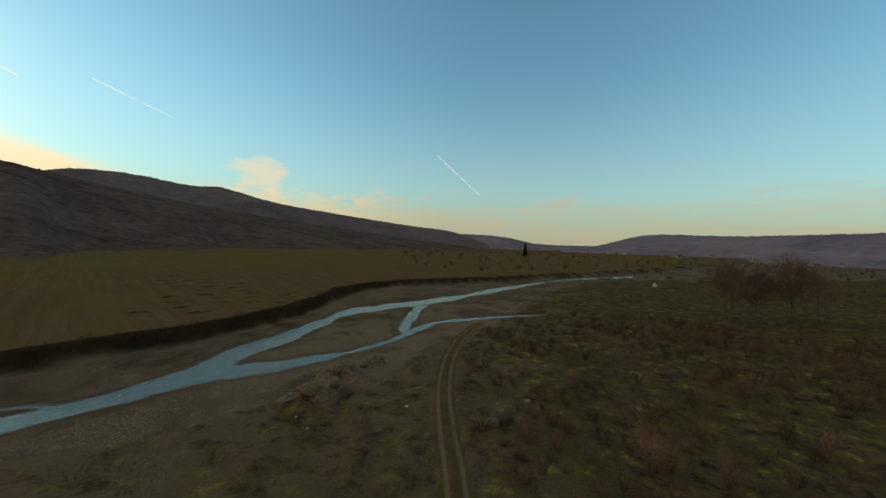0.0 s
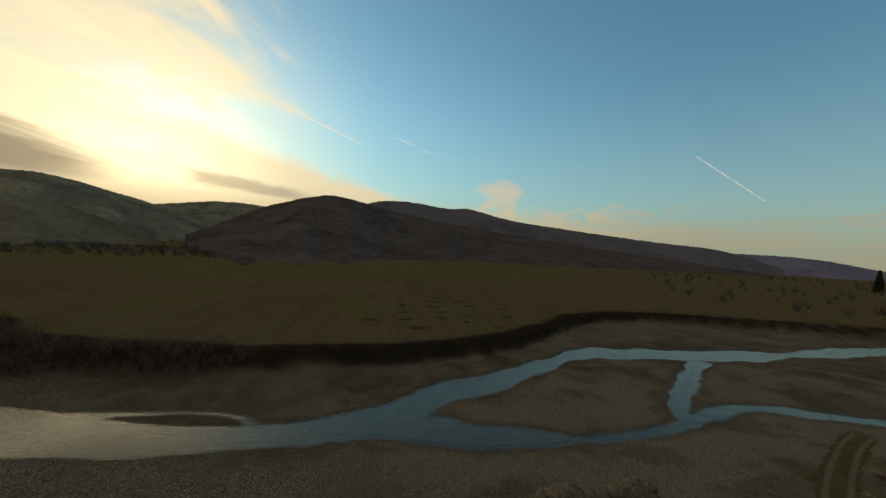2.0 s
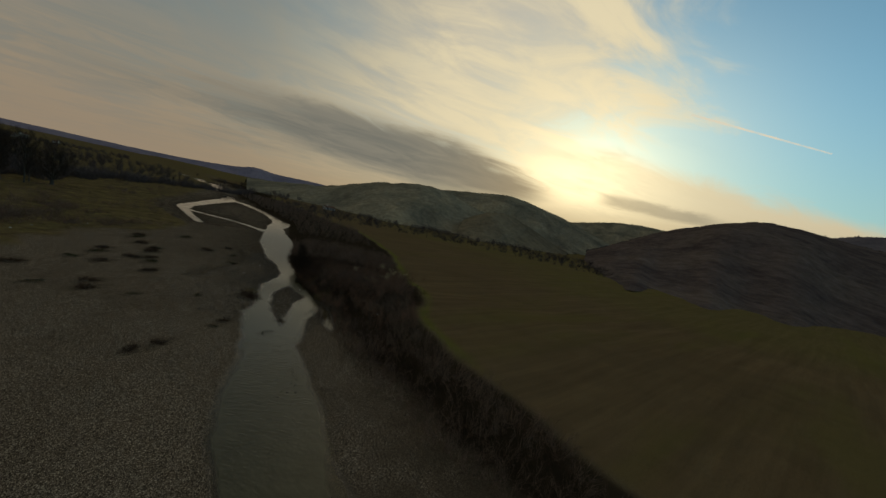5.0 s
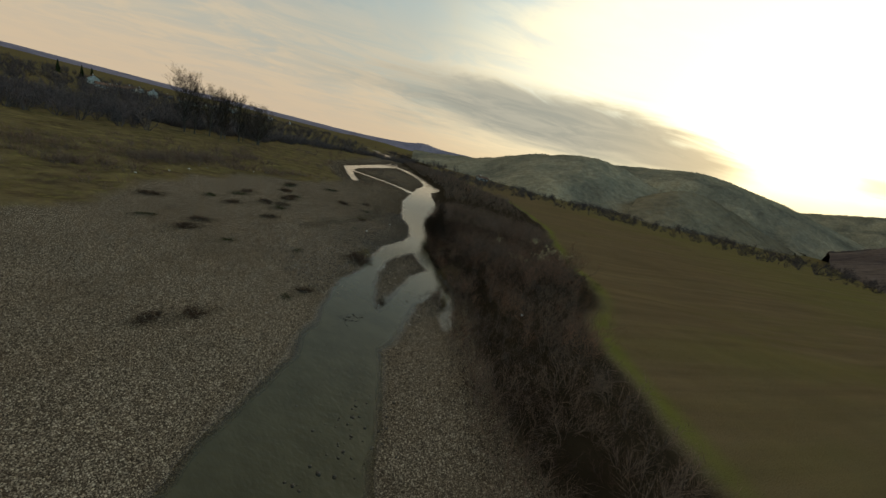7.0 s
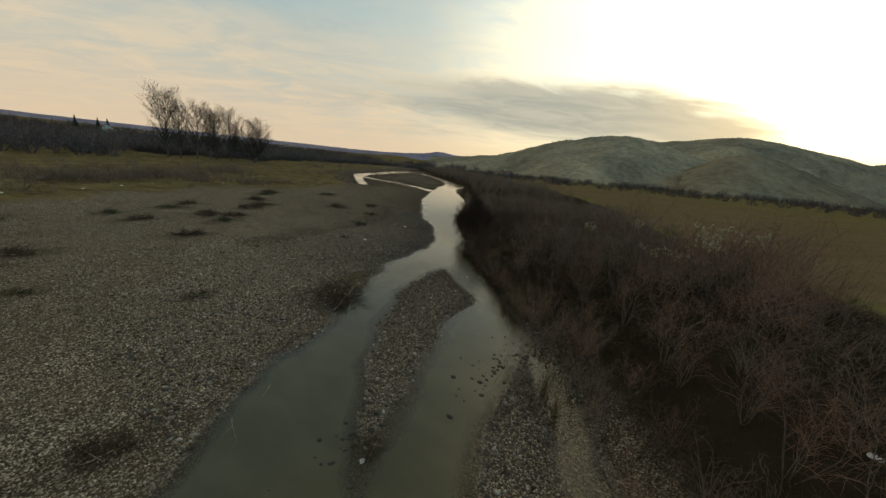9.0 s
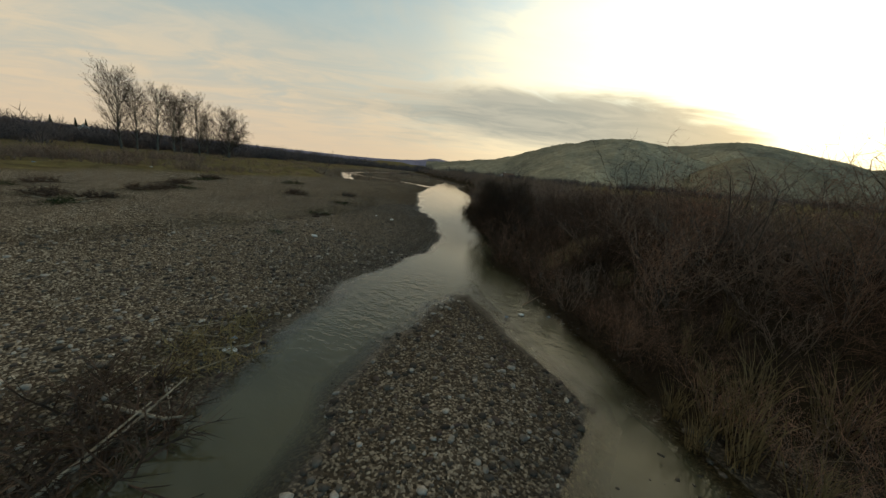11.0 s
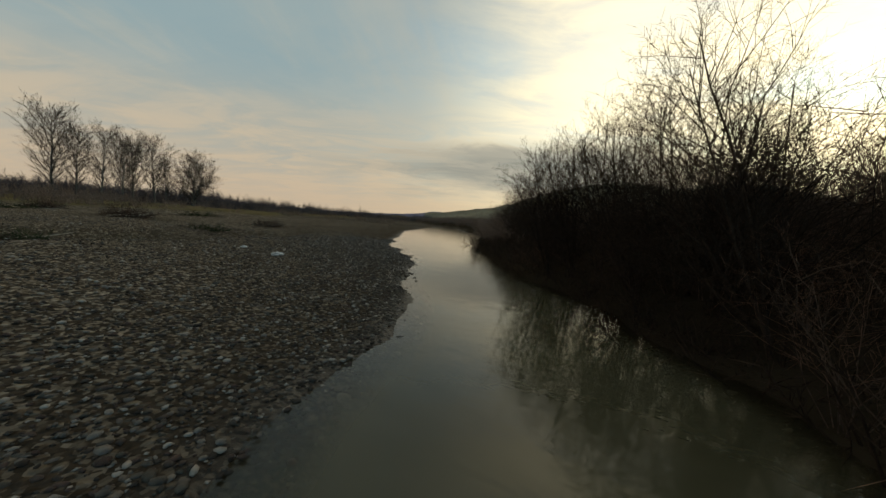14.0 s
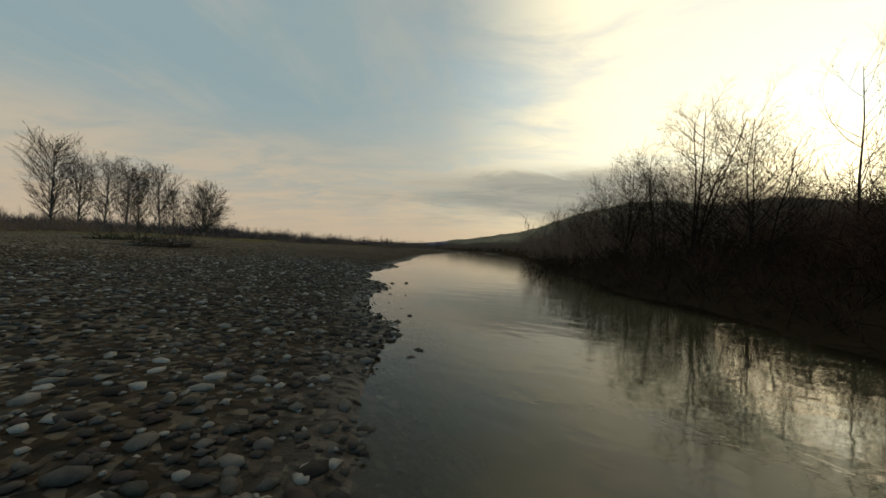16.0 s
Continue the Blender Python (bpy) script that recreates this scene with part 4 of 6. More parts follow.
# ---------------------------------------------------------------- bare wood
class Wood:
    """Collects tapered three-sided twigs."""

    def __init__(self, seed, thin=0.004):
        self.v, self.f, self.thin = [], [], thin
        self.r = random.Random(seed)

    def tube(self, pts, radii, sides=3):
        base = len(self.v)
        for i, (p, r) in enumerate(zip(pts, radii)):
            d = (pts[min(i + 1, len(pts) - 1)] - pts[max(i - 1, 0)]).normalized()
            a = d.orthogonal().normalized()
            b = d.cross(a)
            if i == len(pts) - 1 and r < 0.004:
                self.v.append(p)
                for k in range(sides):
                    self.f.append((base + (i - 1) * sides + k, base + (i - 1) * sides + (k + 1) % sides, len(self.v) - 1))
                return
            for k in range(sides):
                w = 2 * math.pi * k / sides
                self.v.append(p + (a * math.cos(w) + b * math.sin(w)) * r)
            if i:
                for k in range(sides):
                    o = base + (i - 1) * sides
                    self.f.append((o + k, o + (k + 1) % sides, o + sides + (k + 1) % sides, o + sides + k))

    def grow(self, start, way, length, radius, level, kids, up=0.25, wander=0.25, spread=0.75, shrink=0.55, steps=3, sides=3, from_=0.25):
        r = self.r
        pts, radii = [start], [radius]
        p, d = start.copy(), way.normalized()
        for i in range(steps):
            d = (d + Vector((r.gauss(0, wander), r.gauss(0, wander), r.gauss(0, wander) + up)) * 0.5).normalized()
            p = p + d * (length / steps)
            pts.append(p.copy())
            radii.append(max(radius * (1 - (i + 1) / steps * 0.75), 0.0) if level or i < steps - 1 else 0.0)
        self.tube(pts, radii, sides)
        if not level:
            return
        for k in range(kids[0]):
            t = from_ + (1 - from_) * (k + r.random()) / kids[0]
            i = min(int(t * steps), steps - 1)
            f = t * steps - i
            q = pts[i].lerp(pts[i + 1], f)
            axis = (pts[i + 1] - pts[i]).normalized()
            side = axis.orthogonal().normalized()
            side.rotate(Matrix.Rotation(r.uniform(0, 2 * math.pi), 3, axis))
            w = axis * (1 - spread * 0.5) + side * spread * r.uniform(0.7, 1.2)
            self.grow(q, w, length * shrink * (1.15 - 0.5 * t) * r.uniform(0.7, 1.25), max(radius * 0.5 * (1.1 - 0.5 * t), self.thin), level - 1, kids[1:], up, wander, spread, shrink, max(2, steps - 1) if level > 1 else 1, 3, 0.15)

    def mesh(self, name, mat):
        return mesh_of(name, [tuple(v) for v in self.v], self.f, mat, False)


def far_wood_spots(grid, count, rng, deep=5):
    x, y, z = grid
    ny, nx = x.shape
    keep = 23                                             # front face and crest only
    i = rng.integers(0, ny - 1, count)
    j = (keep - 1.001 - rng.random(count) * deep).astype(int)
    fi, fj = rng.random(count), rng.random(count)
    lerp = lambda g: (g[i, j] * (1 - fi) + g[i + 1, j] * fi) * (1 - fj) + (g[i, j + 1] * (1 - fi) + g[i + 1, j + 1] * fi) * fj
    return np.stack([lerp(x), lerp(y), lerp(z)], -1)


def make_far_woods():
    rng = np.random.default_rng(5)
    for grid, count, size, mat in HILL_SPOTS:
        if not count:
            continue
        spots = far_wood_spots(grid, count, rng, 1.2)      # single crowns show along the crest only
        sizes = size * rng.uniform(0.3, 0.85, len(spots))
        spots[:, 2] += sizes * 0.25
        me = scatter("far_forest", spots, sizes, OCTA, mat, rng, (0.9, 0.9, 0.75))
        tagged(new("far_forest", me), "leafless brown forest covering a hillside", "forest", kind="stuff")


make_far_woods()


# ---------------------------------------------------------------- stones
def random_on(rng, count, x0, x1, y0, y1):
    return rng.uniform(x0, x1, count), rng.uniform(y0, y1, count)


def field_side(x, y):
    d, _, s = along_line(x, y, BANK)
    return -d * s


def make_stones():
    rng = np.random.default_rng(17)
    for label, count, box, lo, hi, name, fade in (
        ("grey and brown cobbles along the water's edge", 22000, (-122, -97, -22, 0), 0.012, 0.042, "cobbles", 2.6),
        ("grey cobbles spread over the gravel bar", 11000, (-124, -96, -25, 1), 0.014, 0.046, "cobbles", 40.0),
        ("grey gravel stones on the bar", 8500, (-104, -80, -15, 14), 0.03, 0.10, "gravel_stones", 9.0),
    ):
        x, y = random_on(rng, count * 5, *box)
        h, m, edge = terrain(x, y)
        ok = (m["bank"] < 0.05) & ((x > -98.5) | (field_side(x, y) < -1.8)) & (m["field"] < 0.1) & (m["scrub"] < 0.4) & (edge > -0.5) & (rng.random(len(x)) < np.where(edge < 0, 0.3, np.exp(-edge / fade)) * (1 - 0.5 * m["silt"]))
        x, y, h = x[ok][:count], y[ok][:count], h[ok][:count]
        size = lo + (hi - lo) * rng.random(len(x)) ** 3
        me = scatter(name, np.stack([x, y, h + size * 0.08], -1), size, ICO1, STONE, rng, (1.15, 0.85, 0.5))
        tagged(new(name, me), label, "stones", kind="stuff")
    x, y = random_on(rng, 60000, -126, -104, -21, -5)
    _, m, edge = terrain(x, y)
    ok = (m["bank"] < 0.05) & (field_side(x, y) < -1.8) & (edge > -0.3) & (rng.random(len(x)) < np.exp(-edge / 5.0))
    x, y = x[ok][:20000], y[ok][:20000]
    size = 0.012 + 0.026 * rng.random(len(x)) ** 2
    me = scatter("pebbles", np.stack([x, y, height(x, y) + size * 0.2], -1), size, OCTA, STONE, rng, (1.15, 0.85, 0.5))
    tagged(new("pebbles", me), "small grey-brown pebbles between the cobbles", "pebbles", kind="stuff")
    x, y = random_on(rng, 26000, -122, -96, -18, 4)
    edge = water_edge(x, y)[0]
    ok = (edge < -0.2) & (edge > -2.6)
    x, y = x[ok][:4500], y[ok][:4500]
    size = 0.02 + 0.05 * rng.random(len(x)) ** 2
    me = scatter("bed_stones", np.stack([x, y, height(x, y) + size * 0.1], -1), size, ICO1, STONE, rng, (1.15, 0.85, 0.5))
    tagged(new("bed_stones", me), "brown cobbles on the bed of the shallow stream", "stones", kind="stuff")
    # stones that stand out of the shallows
    spots = np.concatenate([rng.normal((cx, cy), (sx, sy), (n, 2)) for cx, cy, sx, sy, n in ((-79.2, 9.9, 0.7, 0.45, 60), (-83.4, 8.4, 0.9, 0.4, 25), (-90.8, 10.2, 1.6, 0.8, 110), (-95.5, 7.4, 1.0, 0.7, 70), (-101, 3.6, 1.0, 0.8, 70), (-71, 19.0, 2.0, 1.4, 60))])
    x, y = random_on(rng, 4000, -121, -103, -16, -3)
    edge = water_edge(x, y)[0]
    rim = (edge < 0.05) & (edge > -0.55) & (field_side(x, y) < -2.2) & (rng.random(len(x)) < np.exp(edge / 0.22))
    spots = np.concatenate([spots, np.column_stack([x, y])[rim][:170]])
    z = np.maximum(height(spots[:, 0], spots[:, 1]), -0.01)
    me = scatter("shoal_stones", np.column_stack([spots, z]), np.where(spots[:, 0] < -94, 0.45, 1.0) * (0.035 + 0.09 * rng.random(len(spots)) ** 2), ICO1, WET_STONE, rng, (1.15, 0.9, 0.6))
    tagged(new("shoal_stones", me), "dark wet stones standing out of the shallows", "stones", kind="stuff")


make_stones()


# ---------------------------------------------------------------- shrubs
def shrub_parts(seed, tall, stems, lean, kids, thick, up=0.28, plain=False):
    """Stems and twigs of a leafless shrub, as two collections."""
    a, b = Wood(seed), Wood(seed + 1)
    r = a.r
    for k in range(stems):
        w = 2 * math.pi * (k + r.random()) / stems
        d = Vector((math.cos(w) * lean * r.uniform(0.2, 1.2), math.sin(w) * lean * r.uniform(0.2, 1.2), 1)).normalized()
        p = Vector((math.cos(w) * 0.25 * lean, math.sin(w) * 0.25 * lean, -0.15))
        long, rad = tall * r.uniform(0.6, 1.0), thick * r.uniform(0.6, 1.2)
        pts, radii = [p], [rad]
        n = 2 if plain else 4
        for i in range(n):
            d = (d + Vector((r.gauss(0, 0.22), r.gauss(0, 0.22), up * 0.3))).normalized()
            p = p + d * long / n
            pts.append(p)
            radii.append(rad * (1 - 0.8 * (i + 1) / n))
        a.tube(pts, radii)
        for j in range(kids[0]):
            t = 0.22 + 0.78 * (j + r.random()) / kids[0]
            i = min(int(t * n), n - 1)
            q = pts[i].lerp(pts[i + 1], t * n - i)
            axis = (pts[i + 1] - pts[i]).normalized()
            side = axis.orthogonal().normalized()
            side.rotate(Matrix.Rotation(r.uniform(0, 6.283), 3, axis))
            if plain:                                      # one spike a twig, for brush seen from afar
                way = (axis * 0.75 + side * r.uniform(0.5, 0.95)).normalized()
                b.tube([q, q + way * long * 0.42 * (1.25 - 0.6 * t)], [max(rad * 0.6, 0.008), 0.0])
                continue
            b.grow(q, axis * 0.75 + side * r.uniform(0.5, 0.95), long * 0.36 * (1.25 - 0.6 * t), max(rad * 0.42, 0.006), 1, (kids[1],), 0.16, 0.5, 0.95, 0.6, 3)
    return a, b


def make_shrub_kind(name, label, category, seed, tall, stems, lean, kids, thick, stem_mat, twig_mat, up=0.28):
    a, b = shrub_parts(seed, tall, stems, lean, kids, thick, up)
    root = tagged(new(name, a.mesh("stems", stem_mat)), label, category)
    part("crown", b.mesh("crown", twig_mat), twig_mat, root)
    return root


def set_down(root, x, y, size=1.0, turn=0.0, sink=0.05, squash=1.0, lean=0.0):
    z = float(height(x, y)[0])
    root.matrix_basis = pose(x, y, z - sink, lean, 0, turn) @ Matrix.Diagonal((size, size, size * squash, 1))
    return root


def copy_down(root, x, y, size=1.0, turn=0.0, sink=0.05, squash=1.0, z=None, lean=0.0):
    ob = copy_thing(root, Matrix.Identity(4))
    z = float(height(x, y)[0]) if z is None else z
    ob.matrix_basis = pose(x, y, z - sink, lean, 0, turn) @ Matrix.Diagonal((size, size, size * squash, 1))
    return ob


def pick(points_x, points_y, keep, gap):
    """Of random spots, those that keep allows, none closer than gap to another."""
    chosen, cells = [], {}
    for x, y, k in zip(points_x, points_y, keep):
        if not k:
            continue
        c = (int(x // gap), int(y // gap))
        if any((x - a) ** 2 + (y - b) ** 2 < gap * gap for i in (-1, 0, 1) for j in (-1, 0, 1) for a, b in cells.get((c[0] + i, c[1] + j), ())):
            continue
        cells.setdefault(c, []).append((x, y))
        chosen.append((x, y))
    return chosen


def join_copies(name, sources, places, mat, label, category, rng, sizes=(0.7, 1.2), levels=None):
    """One mesh of many copies of a few source meshes, for what nobody could count."""
    data = [(np.array([tuple(v) for v in w.v]), [np.array([f for f in w.f if len(f) == k]).reshape(-1, k) for k in (3, 4)]) for w in sources]
    vs, tris, quads, base = [], [], [], 0
    h = height(np.array([p[0] for p in places]), np.array([p[1] for p in places])) if levels is None else levels
    for (x, y), z in zip(places, h):
        v, (t, q) = data[rng.integers(len(data))]
        s, a = rng.uniform(*sizes), rng.uniform(0, 6.283)
        c, d = math.cos(a) * s, math.sin(a) * s
        vs.append(np.stack([v[:, 0] * c - v[:, 1] * d + x, v[:, 0] * d + v[:, 1] * c + y, v[:, 2] * s * rng.uniform(0.8, 1.2) + z - 0.05], -1))
        tris.append(t + base)
        quads.append(q + base)
        base += len(v)
    co, t, q = np.concatenate(vs).astype(np.float32), np.concatenate(tris).astype(np.int32), np.concatenate(quads).astype(np.int32)
    me = bpy.data.meshes.new(name)
    me.vertices.add(len(co))
    me.vertices.foreach_set("co", co.ravel())
    me.loops.add(t.size + q.size)
    me.loops.foreach_set("vertex_index", np.concatenate([t.ravel(), q.ravel()]))
    me.polygons.add(len(t) + len(q))
    me.polygons.foreach_set("loop_start", np.concatenate([np.arange(len(t)) * 3, t.size + np.arange(len(q)) * 4]).astype(np.int32))
    me.materials.append(mat)
    me.update(calc_edges=True)
    return tagged(new(name, me), label, category, kind="stuff")


def merged(pair):
    a, b = pair
    w = Wood(0)
    w.v = list(a.v) + list(b.v)
    n = len(a.v)
    w.f = list(a.f) + [tuple(i + n for i in f) for f in b.f]
    return w


def make_bank_thicket():
    rng = np.random.default_rng(23)
    kinds = [
        make_shrub_kind("willow_bush", "tall leafless red-brown willow bush on the river bank", "bush", 1, 3.6, 10, 0.55, (7, 5), 0.022, GREY_TWIG, RED_TWIG),
        make_shrub_kind("willow_bush", "spreading leafless grey-brown bush on the river bank", "bush", 3, 3.0, 12, 0.85, (7, 4), 0.020, GREY_TWIG, TWIG),
        make_shrub_kind("willow_bush", "dense leafless dark brown bush on the river bank", "bush", 5, 2.6, 14, 0.7, (6, 4), 0.018, TWIG, TWIG),
        make_shrub_kind("willow_bush", "upright leafless willow saplings on the river bank", "bush", 7, 4.4, 9, 0.35, (8, 5), 0.022, GREY_TWIG, RED_TWIG),
        make_shrub_kind("willow_bush", "dark leafless bush crowding the water's edge", "bush", 9, 3.2, 13, 0.6, (7, 5), 0.016, DUSK_TWIG, DUSK_TWIG),
        make_shrub_kind("willow_bush", "tall dark leafless bush on the low bank", "bush", 11, 3.8, 11, 0.5, (7, 5), 0.016, DUSK_TWIG, WILLOW),
    ]
    x, y = random_on(rng, 11000, -150, -60, -30, 46)
    side, edge = field_side(x, y), water_edge(x, y)[0]
    patch = (np.hypot((x + 108.8) / 2.7, (y - 2.5 + 0.35 * (x + 108.8)) / 1.1) < 1.05)          # a small grassy clearing
    reach = thicket_reach(x) - 0.6
    keep = (side > -1.2) & (side < reach + 0.9 * vnoise(x, y, 7, 5)) & (edge > 0.08) & ~patch & ((vnoise(x, y, 5, 6) > -0.55) | ((x > -105) & (x < -88)))
    spots = pick(x, y, keep & (x > -103), 1.35) + pick(x, y, keep & (x <= -103), 1.12)
    spots.sort(key=lambda p: float(water_edge(np.array([p[0]]), np.array([p[1]]))[0][0]))
    near = [p for p in spots if -128 < p[0] < -82][:330]
    taken = set(near)
    rest = [p for p in spots if p not in taken]
    used = [0] * len(kinds)
    for k in kinds:
        tagged(k, group="riverside thicket")
    for px, py in near:
        shore = float(water_edge(np.array([px]), np.array([py]))[0][0])
        k = int(rng.integers(4)) if px > -104 or (px > -110 and shore > 3.5) else int(rng.integers(4, 6))
        low = float(np.interp(float(water_edge(np.array([px]), np.array([py]))[0][0]), (0.5, 5.0), (0.55, 1.12) if px > -102 else (0.8, 1.55) if px > -111 else ((0.55, 1.0) if px > -116 else ((0.3, 0.62) if px > -119 else (0.24, 0.52)))))
        args = (px, py, rng.uniform(0.5, 1.12) * low, rng.uniform(0, 360))
        if used[k]:
            copy_down(kinds[k], *args)
        else:
            set_down(kinds[k], *args)
            used[k] = 1
    # bushes leaning over the side arm
    ax, ay = random_on(rng, 1500, -107, -89, -1, 15)
    ad, _, aside = along_line(ax, ay, RIGHT_ARM)
    lip = (aside > 0) & (ad < 6) & (water_edge(ax, ay)[0] > 0.15) & (np.hypot((ax + 108.8) / 2.7, (ay - 2.5 + 0.35 * (ax + 108.8)) / 1.1) > 1.2)
    for px, py in pick(ax, ay, lip, 1.0)[:62]:
        copy_down(kinds[int(rng.integers(4)) if px > -98 else 4 + int(rng.integers(2))], px, py, rng.uniform(0.36, 0.78), rng.uniform(0, 360), 0.05, 0.85, None, rng.uniform(-14, 14))
    for px, py, s in ((-118.6, -7.0, 0.42), (-119.6, -6.7, 0.46), (-120.4, -7.4, 0.45), (-121.2, -6.9, 0.5), (-122.2, -8.9, 0.48), (-122.9, -8.0, 0.52), (-123.8, -8.7, 0.5), (-124.6, -8.2, 0.55), (-125.4, -9.2, 0.5), (-126.2, -8.6, 0.55), (-127.2, -9.6, 0.5), (-121.8, -7.8, 0.45)):
        copy_down(kinds[4 + int(px * 10) % 2], px, py, s, px * 83 % 360)
    # tall growth on the flat behind them
    tx, ty = random_on(rng, 2400, -121, -105.5, -3.5, 8)
    deep = (water_edge(tx, ty)[0] > 1.3) & (field_side(tx, ty) > 0.6) & (np.hypot((tx + 108.8) / 2.7, (ty - 2.5 + 0.35 * (tx + 108.8)) / 1.1) > 1.25)
    tall = [merged(shrub_parts(s, 2.7, 12, 0.6, (7, 5), 0.014)) for s in (57, 58, 59)]
    join_copies("thicket", tall, pick(tx, ty, deep, 1.15)[:85], DUSK_TWIG, "tall dull brown thicket on the low bank", "thicket", rng, (0.75, 1.15))
    light = [merged(shrub_parts(s, 3.2, 9, 0.6, (10,), 0.03, plain=True)) for s in (41, 43, 45)]
    x, y = random_on(rng, 12000, -330, -126, -200, 10)
    side, edge = field_side(x, y), water_edge(x, y)[0]
    keep = (side > 0.5) & (side < thicket_reach(x) - 1 + 2 * vnoise(x, y, 15, 7)) & (edge > 0.5) & (x < -127)
    far_spots = pick(x, y, keep, 2.3)
    join_copies("thicket", light, [p for p in far_spots if p[0] <= -170][:700], TWIG, "leafless brown riverside thicket continuing downstream", "thicket", rng, (0.7, 1.15))
    close = [p for p in far_spots if p[0] > -170]
    fine = [merged(shrub_parts(s, 2.4, 11, 0.8, (12,), 0.013, plain=True)) for s in (42, 44, 46)]
    join_copies("thicket", fine, rest, TWIG, "leafless brown bushes behind the riverside thicket", "thicket", rng, (0.9, 1.45))
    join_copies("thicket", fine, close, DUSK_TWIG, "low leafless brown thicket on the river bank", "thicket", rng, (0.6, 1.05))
    # brambles down at the water
    bramble = [merged(shrub_parts(s, 1.1, 8, 1.3, (8,), 0.012, plain=True)) for s in (47, 48, 49)]
    x, y = random_on(rng, 17000, -132, -74, -18, 32)
    side, edge = field_side(x, y), water_edge(x, y)[0]
    glade = np.hypot((x + 108.8) / 2.7, (y - 2.5 + 0.35 * (x + 108.8)) / 1.1) < 1.1
    keep = (side > np.where(x > -98, -1.6, -2.2)) & (side < np.where(x > -97, 3.0, np.where(x > -110, 11.0, 5.5))) & (edge > -0.15) & (edge < 11) & ~glade
    ad, _, aside = along_line(x, y, RIGHT_ARM)
    keep = keep | ((aside > 0) & (ad < 6.5) & (edge > -0.1) & (x < -88) & (x > -106) & ~glade)
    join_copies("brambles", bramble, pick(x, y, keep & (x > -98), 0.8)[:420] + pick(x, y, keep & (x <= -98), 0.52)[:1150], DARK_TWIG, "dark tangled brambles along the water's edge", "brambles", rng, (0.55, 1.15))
    # the strip of brush on the cut bank upstream
    low = [merged(shrub_parts(s, 2.0, 10, 0.9, (11,), 0.013, plain=True)) for s in (51, 53, 55)]
    x, y = random_on(rng, 9000, -80, 60, 20, 215)
    side = field_side(x, y)
    keep = (side > 0.2) & (side < 4.2 + 1.5 * vnoise(x, y, 6, 8))
    join_copies("bank_brush", low, pick(x, y, keep, 0.95)[:1100], DUSK_TWIG, "low leafless brush along the cut bank below the field", "brush", rng, (0.6, 1.25))
    # dead grass and reeds on the lower bank
    tuft = [grass_tuft(s, 0.75, 12, 1.0) for s in (61, 63, 65)]
    x, y = random_on(rng, 3000, -105, -94, 2, 16)
    side, edge = field_side(x, y), water_edge(x, y)[0]
    reeds = [grass_tuft(s, 0.9, 20, 1.1) for s in (67, 68, 69)]
    join_copies("dead_reeds", reeds, pick(x, y, (side > 1.5) & (side < 7.5) & (edge > 0.9), 0.9)[:60], DUSK_TWIG, "tan dead reeds and weeds on the low bank", "reeds", rng, (0.6, 1.2))
    x, y = random_on(rng, 12000, -128, -78, -14, 26)
    side, edge = field_side(x, y), water_edge(x, y)[0]
    grown = pick(x, y, (side > -0.3) & (side < 22) & (edge > 0.15), 0.6)[:2300]
    join_copies("dead_grass", tuft, [p for p in grown if p[0] > -93], DUSK_TWIG, "dead brown grass under the riverside bushes", "grass", rng, (0.5, 1.2))
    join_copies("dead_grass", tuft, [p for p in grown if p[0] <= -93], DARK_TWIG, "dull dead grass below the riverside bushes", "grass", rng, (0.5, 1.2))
    return kinds


def grass_tuft(seed, tall, blades, lean=0.55):
    w = Wood(seed)
    r = w.r
    for _ in range(blades):
        a = r.uniform(0, 6.283)
        p = Vector((r.gauss(0, 0.12), r.gauss(0, 0.12), -0.05))
        d = Vector((math.cos(a) * lean * r.random(), math.sin(a) * lean * r.random(), 1)).normalized()
        long = tall * r.uniform(0.5, 1.1)
        q = p + d * long * 0.6
        e = q + (d + Vector((math.cos(a) * 0.5, math.sin(a) * 0.5, -0.2)) * r.random()).normalized() * long * 0.4
        w.tube([p, q, e], [0.010, 0.007, 0.0])
    return w


THICKET = make_bank_thicket()


